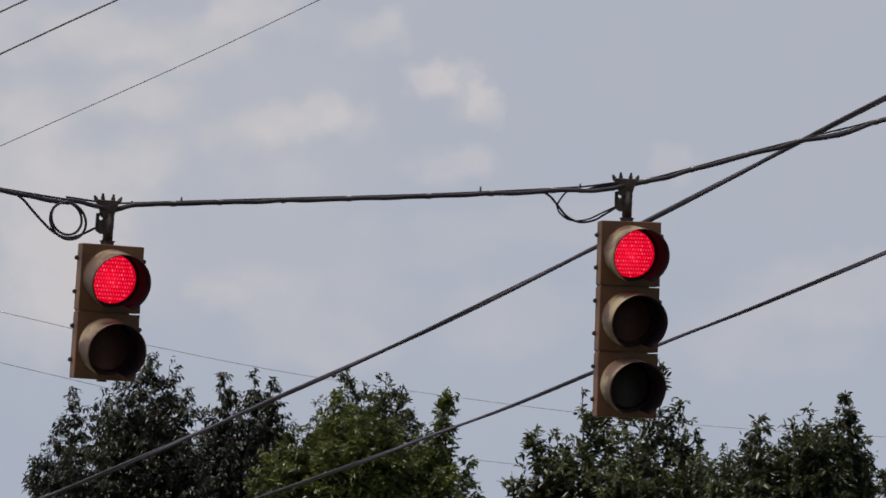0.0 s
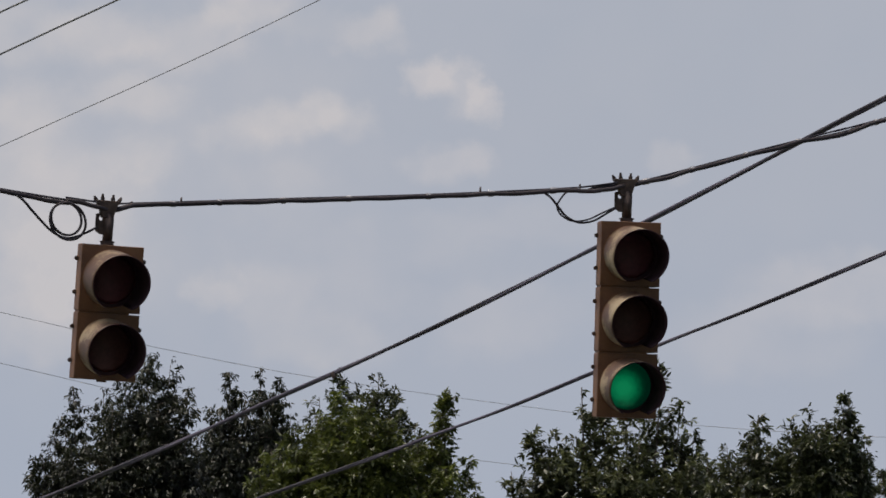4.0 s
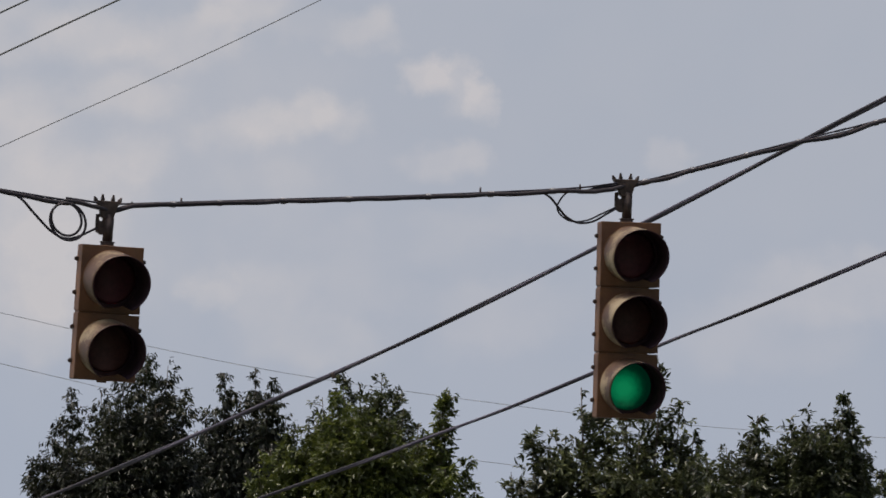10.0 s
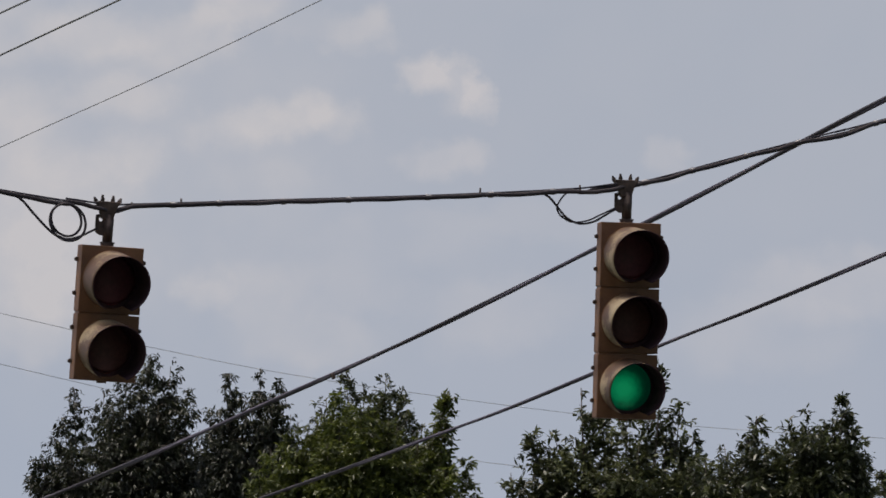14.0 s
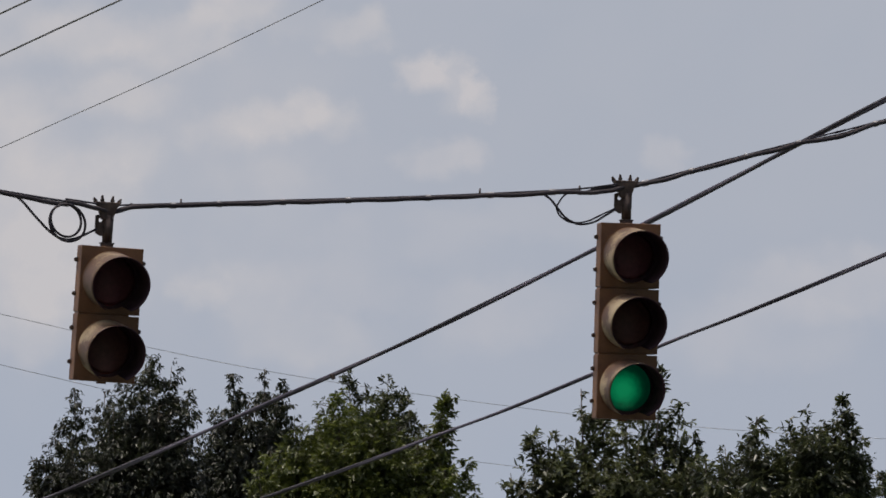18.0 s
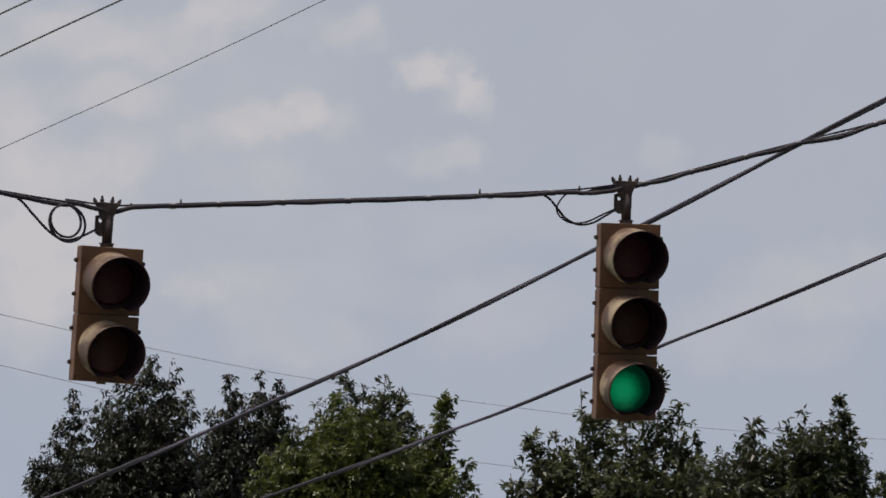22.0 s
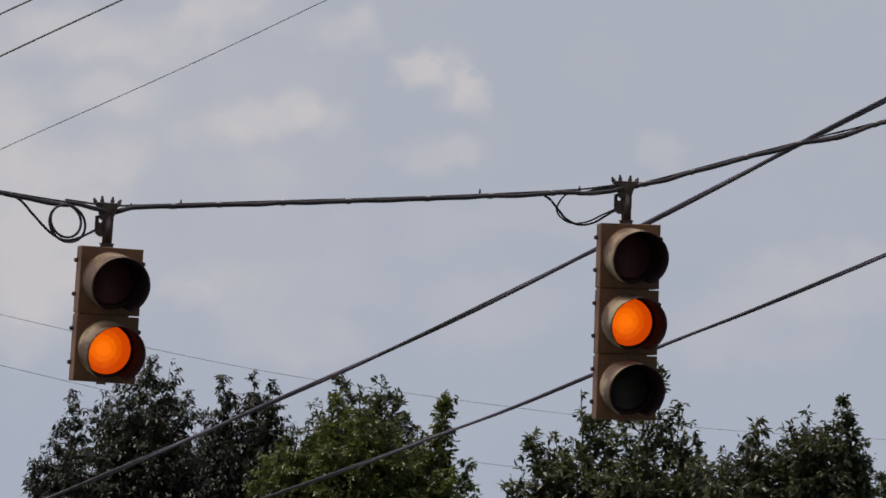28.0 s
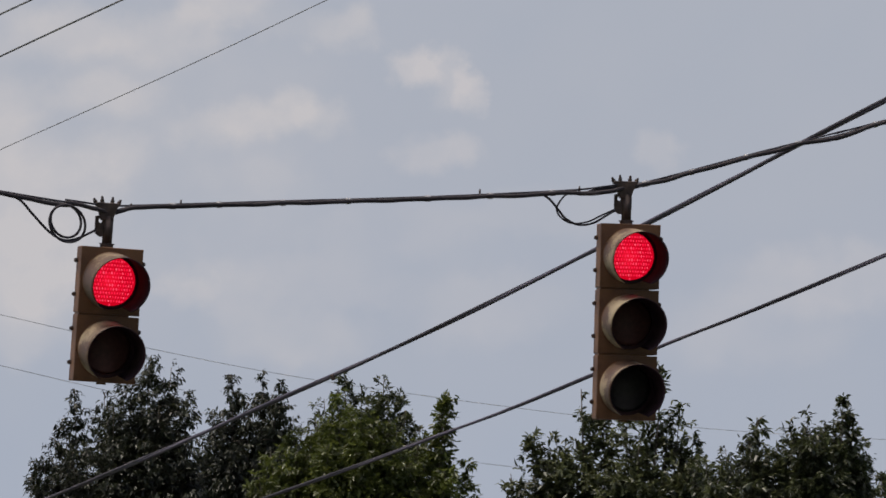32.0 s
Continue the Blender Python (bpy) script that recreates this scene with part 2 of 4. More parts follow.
def cloud_material(name, puffs, colour, seed, cover=0.8, haze=0.07, edge=(0.42, 1.18)):
    """Soft puffs of vapour with frayed edges; clear between them."""
    m, n, l, b = mat(name)
    n.remove(b)
    co = n.new("ShaderNodeTexCoord")
    warp = n.new("ShaderNodeTexNoise")
    warp.noise_dimensions = "4D"
    warp.inputs["W"].default_value = seed
    warp.inputs["Scale"].default_value = 0.075
    warp.inputs["Detail"].default_value = 7
    warp.inputs["Roughness"].default_value = 0.55
    l.new(co.outputs["Object"], warp.inputs["Vector"])
    off = n.new("ShaderNodeVectorMath")
    off.operation = "MULTIPLY_ADD"
    off.inputs[1].default_value = (24, 0, 18)
    off.inputs[2].default_value = (-12, 0, -9)
    l.new(warp.outputs["Color"], off.inputs[0])
    at = n.new("ShaderNodeVectorMath")
    l.new(co.outputs["Object"], at.inputs[0])
    l.new(off.outputs[0], at.inputs[1])
    total = None
    for cx, cz, rx, rz, strength in puffs:
        mp = n.new("ShaderNodeMapping")
        mp.vector_type = "TEXTURE"
        mp.inputs["Location"].default_value = (cx, 0, cz)
        mp.inputs["Scale"].default_value = (rx, 1000, rz)
        l.new(at.outputs[0], mp.inputs[0])
        ln = n.new("ShaderNodeVectorMath")
        ln.operation = "LENGTH"
        l.new(mp.outputs[0], ln.inputs[0])
        rp = n.new("ShaderNodeMapRange")
        rp.interpolation_type = "SMOOTHSTEP"
        rp.inputs[1].default_value, rp.inputs[2].default_value = edge
        rp.inputs[3].default_value, rp.inputs[4].default_value = strength, 0.0
        l.new(ln.outputs[1], rp.inputs[0])
        if total is None:
            total = rp.outputs[0]
        else:
            ad = n.new("ShaderNodeMath")
            l.new(total, ad.inputs[0])
            l.new(rp.outputs[0], ad.inputs[1])
            total = ad.outputs[0]
    body = n.new("ShaderNodeTexNoise")
    body.noise_dimensions = "4D"
    body.inputs["W"].default_value = seed + 3
    body.inputs["Scale"].default_value = 0.035
    body.inputs["Detail"].default_value = 7
    l.new(co.outputs["Object"], body.inputs["Vector"])
    thick = n.new("ShaderNodeMapRange")
    thick.inputs[1].default_value, thick.inputs[2].default_value = 0.3, 0.7
    thick.inputs[3].default_value, thick.inputs[4].default_value = 0.45, 1.3
    l.new(body.outputs[0], thick.inputs[0])
    mul = n.new("ShaderNodeMath")
    mul.operation = "MULTIPLY"
    veil = n.new("ShaderNodeMath")
    veil.inputs[1].default_value = haze
    l.new(total, veil.inputs[0])
    l.new(veil.outputs[0], mul.inputs[0])
    l.new(thick.outputs[0], mul.inputs[1])
    cl = n.new("ShaderNodeMapRange")
    cl.inputs[2].default_value = 1.1
    cl.inputs[4].default_value = cover
    l.new(mul.outputs[0], cl.inputs[0])
    em = n.new("ShaderNodeEmission")
    em.inputs[0].default_value = (*colour, 1)
    tr = n.new("ShaderNodeBsdfTransparent")
    mx = n.new("ShaderNodeMixShader")
    l.new(cl.outputs[0], mx.inputs[0])
    l.new(tr.outputs[0], mx.inputs[1])
    l.new(em.outputs[0], mx.inputs[2])
    l.new(mx.outputs[0], n["Material Output"].inputs[0])
    return m


def sheet(name, w, h, material):
    return mesh_of(name, [(-w, 0, -h), (w, 0, -h), (w, 0, h), (-w, 0, h)], [(0, 1, 2, 3)], material)


SKY_SLOPE = math.tan(radians(8.45))
backdrop = new("backdrop", sheet("backdrop", 420, 420, sky_material()))
backdrop.matrix_basis = pose(0, 3000, 0.5 + 3000 * SKY_SLOPE)
tagged(backdrop, "pale grey-blue hazy summer sky", "sky", kind="structure")

west_puffs = [
    (-103.7, 27.3, 93.3, 64.8, 0.30),
    (-132.8, 21.4, 36.9, 23.6, 0.66),
    (-130.9, -6.1, 33.0, 21.6, 0.62),
    (-138.6, -29.7, 23.3, 13.8, 0.42),
    (-103.7, 31.2, 15.6, 11.8, 0.45),
    (-144.5, 76.4, 23.3, 13.8, 0.60),
    (-117.3, 74.5, 23.3, 11.8, 0.55),
    (-86.2, 72.5, 23.3, 11.8, 0.60),
    (-68.7, 83.3, 17.5, 7.9, 0.60),
    (-138.6, 48.9, 23.3, 11.8, 0.55),
    (-105.6, 52.9, 21.4, 9.8, 0.55),
    (-41.4, 47.0, 17.5, 8.8, 0.55),
    (-57.0, 44.0, 15.6, 7.9, 0.40),
    (-68.7, 40.7, 17.5, 8.8, 0.45),
    (-24.9, 76.4, 14.6, 9.8, 0.65),
    (-31.7, 44.0, 11.7, 7.9, 0.40),
    (-77.4, -14.0, 11.7, 8.8, 0.50),
    (-58.9, -15.9, 15.6, 11.8, 0.30),
    (-41.4, -31.6, 31.1, 11.8, 0.40),
    (-53.1, 23.4, 23.3, 9.8, 0.20),
    (-49.2, 80.4, 15.6, 7.9, 0.30),
]
east_puffs = [
    (-3.7, 59.2, 9.8, 8.3, 0.95),
    (7.0, 54.3, 10.8, 9.8, 0.6),
    (13.5, 51.0, 6.5, 8.5, 0.55),
    (3.1, 29.3, 16.6, 7.9, 0.6),
    (77.8, 30.1, 9.8, 7.9, 0.5),
    (138.0, -14.5, 43.0, 14.7, 0.5),
    (106.7, -31.3, 39.1, 15.7, 0.3),
    (18.8, -23.4, 37.1, 15.7, 0.3),
    (42.2, 8.1, 31.3, 9.8, 0.2),
    (-10.6, 2.2, 35.2, 11.8, 0.3),
    (-32.1, -15.5, 29.3, 11.8, 0.3),
]
cloud_west = new("cloud_bank", sheet("cloud_bank", 170, 110, cloud_material("cloud_west", west_puffs, (0.555, 0.536, 0.552), 1.7, 0.95, 0.08, (0.35, 1.22))))
tagged(cloud_west, "wide bank of soft white-grey drifting cloud", "cloud", kind="structure")
cloud_east = new("cloud_bank", sheet("cloud_bank", 170, 110, cloud_material("cloud_east", east_puffs, (0.555, 0.535, 0.555), 5.2, 0.95, 0.05)))
tagged(cloud_east, "small thin white puffs of drifting cloud", "cloud", kind="structure")
WEST_AT = Vector((0, 2950, 0.5 + 2950 * SKY_SLOPE))
EAST_AT = Vector((0, 2900, 0.5 + 2900 * SKY_SLOPE))
cloud_west.location, cloud_east.location = WEST_AT, EAST_AT

# ---- ground ----
rings = [0, 40, 90, 150, 300, 800, 2000, 4500]
verts = [(0, 0, 0)]
faces = []
for r in rings[1:]:
    for k in range(48):
        a = 2 * math.pi * k / 48
        verts.append((r * math.cos(a), r * math.sin(a), 0))
for k in range(48):
    faces.append((0, 1 + k, 1 + (k + 1) % 48))
    for i in range(len(rings) - 2):
        a, b = 1 + i * 48 + k, 1 + i * 48 + (k + 1) % 48
        faces.append((a, a + 48, b + 48, b))
ground = new("ground", mesh_of("ground", verts, faces, GRASS))
tagged(ground, "level ground of short green grass", "ground", kind="structure")


def ribbon(name, centre, heading, length, width, z, label):
    d = Vector((math.cos(heading), math.sin(heading), 0)) * length / 2
    s = Vector((-math.sin(heading), math.cos(heading), 0)) * width / 2
    c = Vector((centre[0], centre[1], 0))
    vs = [c - d - s, c + d - s, c + d + s, c - d + s]
    bm = bmesh.new()
    low = [bm.verts.new((v.x, v.y, z - 0.05)) for v in vs]
    top = [bm.verts.new((v.x, v.y, z)) for v in vs]
    bm.faces.new(top)
    for i in range(4):
        bm.faces.new((low[i], low[(i + 1) % 4], top[(i + 1) % 4], top[i]))
    ob = new(name, from_bm(name, bm, ASPHALT))
    return tagged(ob, label, "road", kind="structure")


CAR_TURN = radians(-10.8)
ribbon("road", (0.0, 10.75), CAR_TURN, 240, 12.0, 0.006, "grey asphalt cross street")
ribbon("road", (0.3, 50.0), math.pi / 2, 74, 15.0, 0.012, "grey asphalt street under the traffic signals")


# ---- traffic signals ----
PITCH = 0.254


def shell_visor(radius, length, thick, cut, n=56):
    """A tunnel visor, open for 2 * cut degrees at the bottom: sheet metal, tan without and black within."""
    verts, faces, idx = [], [], []
    a0 = -90 + cut
    span = 360 - 2 * cut
    rows = 6
    for j in range(rows + 1):
        f = j / rows
        for i in range(n + 1):
            a = radians(a0 + span * i / n)
            lip = 0.012 * f * math.sin(a)
            flare = 1.0 + 0.015 * f
            for r in (radius * flare, (radius - thick) * flare):
                verts.append((r * math.cos(a), -length * f - lip * 2.0 * f, r * math.sin(a)))
    w = 2 * (n + 1)
    for j in range(rows):
        for i in range(n):
            o = j * w + 2 * i
            faces.append((o, o + w, o + w + 2, o + 2))
            idx.append(0)
            faces.append((o + 1, o + 3, o + w + 3, o + w + 1))
            idx.append(1)
    for i in range(n):
        o = rows * w + 2 * i
        faces.append((o, o + 1, o + 3, o + 2))
        idx.append(1)
    for i in (0, n):
        for j in range(rows):
            o = j * w + 2 * i
            faces.append((o, o + w, o + w + 1, o + 1) if i == 0 else (o, o + 1, o + w + 1, o + w))
            idx.append(1)
    return mesh_of("visor", verts, faces, [TAN, FLAT_BLACK], True, idx)


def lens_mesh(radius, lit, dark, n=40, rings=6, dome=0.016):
    """A round double-faced lens: one face glows, the added dark one imitates lamp off."""
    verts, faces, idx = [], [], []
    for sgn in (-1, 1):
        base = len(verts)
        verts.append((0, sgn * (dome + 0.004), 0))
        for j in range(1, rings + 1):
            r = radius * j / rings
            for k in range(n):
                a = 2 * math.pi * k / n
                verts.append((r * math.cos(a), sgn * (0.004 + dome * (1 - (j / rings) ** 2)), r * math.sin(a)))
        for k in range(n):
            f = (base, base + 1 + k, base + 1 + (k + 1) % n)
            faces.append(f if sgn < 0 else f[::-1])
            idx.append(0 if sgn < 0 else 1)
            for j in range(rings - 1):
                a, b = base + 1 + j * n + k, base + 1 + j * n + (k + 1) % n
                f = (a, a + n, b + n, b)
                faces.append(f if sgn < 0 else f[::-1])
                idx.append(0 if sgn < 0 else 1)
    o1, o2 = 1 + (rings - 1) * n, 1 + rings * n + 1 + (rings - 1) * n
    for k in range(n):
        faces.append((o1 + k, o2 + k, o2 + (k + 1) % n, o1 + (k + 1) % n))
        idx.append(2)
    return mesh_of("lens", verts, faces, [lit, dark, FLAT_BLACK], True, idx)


def led_mesh(radius, dome=0.016):
    """Rows of small light dots, each a low oval bead on the lens."""
    verts, faces = [], []
    rows, step, col = 13, 0.0146, 0.0104
    for j in range(rows):
        z = (j - (rows - 1) / 2) * step
        for i in range(-9, 10):
            x = (i + 0.5 * (j % 2)) * col
            rr = math.hypot(x, z)
            if rr > radius * 0.95:
                continue
            x += random.uniform(-0.0006, 0.0006)
            s = random.uniform(0.75, 1.2)
            y = -(0.004 + dome * (1 - (rr / radius) ** 2))
            b = len(verts)
            verts.append((x, y - 0.0022, z))
            for k in range(8):
                a = 2 * math.pi * k / 8
                verts.append((x + 0.0033 * s * math.cos(a), y + 0.0002, z + 0.0055 * s * math.sin(a)))
            for k in range(8):
                faces.append((b, b + 1 + k, b + 1 + (k + 1) % 8))
    return mesh_of("led_array", verts, faces, LED_LIT, True)


def door_mesh(w, h, hole, thick):
    """A door plate with a round opening and a raised ring about it."""
    bm = bmesh.new()
    n = 48
    outer = []
    for k in range(n):
        a = 2 * math.pi * k / n
        c, s = math.cos(a), math.sin(a)
        f = 1 / max(abs(c) / (w / 2), abs(s) / (h / 2))
        x, z = c * f, s * f
        if k % 12 == 6:
            x, z = math.copysign(w / 2, x), math.copysign(h / 2, z)
        outer.append((x, z))
    loops = []
    for pts, y in ((outer, 0.0), ([(x * 0.985, z * 0.985) for x, z in outer], -thick),
                   ([(1.17 * hole * math.cos(2 * math.pi * k / n), 1.17 * hole * math.sin(2 * math.pi * k / n)) for k in range(n)], -thick - 0.001),
                   ([(1.14 * hole * math.cos(2 * math.pi * k / n), 1.14 * hole * math.sin(2 * math.pi * k / n)) for k in range(n)], -thick - 0.008),
                   ([(hole * math.cos(2 * math.pi * k / n), hole * math.sin(2 * math.pi * k / n)) for k in range(n)], -thick - 0.008),
                   ([(hole * math.cos(2 * math.pi * k / n), hole * math.sin(2 * math.pi * k / n)) for k in range(n)], 0.0)):
        loops.append([bm.verts.new((x, y, z)) for x, z in pts])
    for a, b in zip(loops, loops[1:] + loops[:1]):
        for k in range(n):
            bm.faces.new((a[k], a[(k + 1) % n], b[(k + 1) % n], b[k]))
    ob = from_bm("door", bm, [PAINT, FLAT_BLACK])
    for p in ob.polygons:
        if math.hypot(p.center.x, p.center.z) < 1.10 * hole:
            p.material_index = 1
    return ob


def housing_mesh(w, h, depth, thick=0.004):
    """An open-fronted box with rounded edges."""
    bm = box_bm(w, depth, h, 0.005, (0, depth / 2, 0))
    front = [f for f in bm.faces if f.normal.y < -0.9]
    bmesh.ops.delete(bm, geom=front, context="FACES")
    bmesh.ops.solidify(bm, geom=list(bm.faces), thickness=thick)
    return from_bm("housing", bm, [PAINT])


W, H, DEPTH, HANG = 0.235, 0.2488, 0.100, 0.150
HOUSING, DOOR = housing_mesh(W - 0.004, H, DEPTH), door_mesh(W, H, 0.093, 0.012)
VISOR = shell_visor(0.1065, 0.245, 0.003, 27)
KNOB = from_bm("latch", merge(cyl_bm(0.0062, 0.016, Matrix.Rotation(math.pi / 2, 4, "Y"), 10), box_bm(0.009, 0.012, 0.017, 0.002)), IRON)
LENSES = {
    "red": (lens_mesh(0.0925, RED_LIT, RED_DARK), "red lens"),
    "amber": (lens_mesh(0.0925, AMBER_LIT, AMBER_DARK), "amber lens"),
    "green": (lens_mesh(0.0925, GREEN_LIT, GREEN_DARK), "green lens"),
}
LEDS = led_mesh(0.0925)


def hanger(sig):
    """Cast clamp on the wire, slotted bracket and pipe down to the head."""
    prof = [(-0.046, 0.008), (-0.031, -0.004), (-0.025, -0.036), (-0.018, -0.05), (0.024, -0.05), (0.029, -0.03), (0.034, -0.002), (0.049, 0.008), (0.047, 0.016), (-0.043, 0.016)]
    bm = bmesh.new()
    a = [bm.verts.new((x, -0.017, z)) for x, z in prof]
    b = [bm.verts.new((x, 0.017, z)) for x, z in prof]
    bm.faces.new(a), bm.faces.new(b[::-1])
    for i in range(len(prof)):
        bm.faces.new((a[i], b[i], b[(i + 1) % len(prof)], a[(i + 1) % len(prof)]))
    bmesh.ops.bevel(bm, geom=list(bm.edges), offset=0.003, segments=2, profile=0.5, affect="EDGES")
    part("wire_clamp", from_bm("wire_clamp", bm, IRON), sig, "rusty cast-iron wire clamp")
    for x, lean, h in ((-0.041, -26, 0.022), (-0.018, -3, 0.030), (0.019, 5, 0.029), (0.042, 26, 0.022)):
        bolt = from_bm("bolt", merge(cyl_bm(0.0086, h, pose(0, 0, h / 2), 8, 0.0040), cyl_bm(0.0084, 0.007, pose(0, 0, h * 0.42), 6)), IRON, False)
        part("bolt", bolt, sig, "", pose(x, 0, 0.01, 0, lean, 0))
    # the slotted bracket: a plate with a round hole at its upper corner
    bm = bmesh.new()
    n = 20
    hole = [(-0.021 + 0.0075 * math.cos(2 * math.pi * k / n), -0.052 + 0.0085 * math.sin(2 * math.pi * k / n)) for k in range(n)]
    box_lo, box_hi = (-0.040, -0.112), (0.028, -0.034)
    rim = []
    for hx, hz in hole:
        dx, dz = hx + 0.021, hz + 0.052
        t = min((box_hi[0] + 0.021) / dx if dx > 1e-6 else 9e9, (box_lo[0] + 0.021) / dx if dx < -1e-6 else 9e9,
                (box_hi[1] + 0.052) / dz if dz > 1e-6 else 9e9, (box_lo[1] + 0.052) / dz if dz < -1e-6 else 9e9)
        x, z = -0.021 + dx * t, -0.052 + dz * t
        if z < -0.095 and x < -0.02:
            z += (-0.02 - x) * 0.6
        rim.append((x, z))
    ring = [[bm.verts.new((x, y, z)) for x, z in pts] for pts, y in ((hole, -0.006), (rim, -0.006), (rim, 0.006), (hole, 0.006))]
    for p, q in zip(ring, ring[1:] + ring[:1]):
        for k in range(n):
            bm.faces.new((p[k], p[(k + 1) % n], q[(k + 1) % n], q[k]))
    part("bracket", from_bm("bracket", bm, IRON), sig, "rusty slotted iron bracket")
    part("pipe", from_bm("pipe", cyl_bm(0.019, 0.115, pose(0.009, 0, -0.090), 20), IRON, True), sig, "iron hanger pipe")
    part("flange", from_bm("flange", merge(cyl_bm(0.025, 0.010, pose(0.009, 0, -HANG + 0.005), 20), box_bm(0.052, 0.04, 0.005, 0.0015, (0.009, 0, -HANG + 0.0125))), IRON), sig)


def signal(colours, label, m, back, shift):
    sig = empty("traffic_signal", m, label, "traffic light", "traffic signals on the span wire")
    hanger(sig)
    lenses = []
    for i, colour in enumerate(colours):
        z = -HANG - PITCH * (i + 0.5) + 0.002
        part("housing", HOUSING, sig, "", pose(shift, back, z))
        part("door", DOOR, sig, "", pose(shift, back, z))
        part("visor", VISOR, sig, "faded tan tunnel visor with black inside", pose(shift, back - 0.014, z, 4.6, 0, 0))
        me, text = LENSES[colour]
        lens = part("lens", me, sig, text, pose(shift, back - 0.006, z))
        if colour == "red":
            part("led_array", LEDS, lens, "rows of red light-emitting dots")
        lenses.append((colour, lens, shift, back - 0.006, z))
        for side, dz in ((-1, 0.070), (-1, -0.056), (1, 0.070)):
            part("latch", KNOB, sig, "", pose(shift + side * (W / 2 + 0.004), back + (0.068 if side < 0 else 0.012), z + dz))
        if i:
            part("collar", from_bm("collar", box_bm(W - 0.046, DEPTH - 0.004, 0.012, 0.002, (shift - 0.017, back + DEPTH / 2 - 0.008, z + PITCH / 2)), PAINT), sig)
    part("plug", from_bm("plug", cyl_bm(0.019, 0.008, pose(shift - 0.004, back + 0.03, z - H / 2 - 0.003), 16), PAINT), sig)
    return sig, lenses


three_head, three_lenses = signal(("red", "amber", "green"), "brown three-light traffic signal hanging from a span wire",
                                  pose(0.705, 33.1, 5.676, 6.6, 0.6, 8.8), -0.06, 0.0165)
two_head, two_lenses = signal(("red", "amber"), "brown two-light traffic signal hanging from a span wire",
                              pose(-1.249, 31.9, 5.407, 8.0, 2.2, 12.2), -0.06, 0.0215)


# ---- cables ----
LEFT_POLE, RIGHT_POLE = Vector((-11.0, 25.91, 0)), Vector((9.0, 38.2, 0))


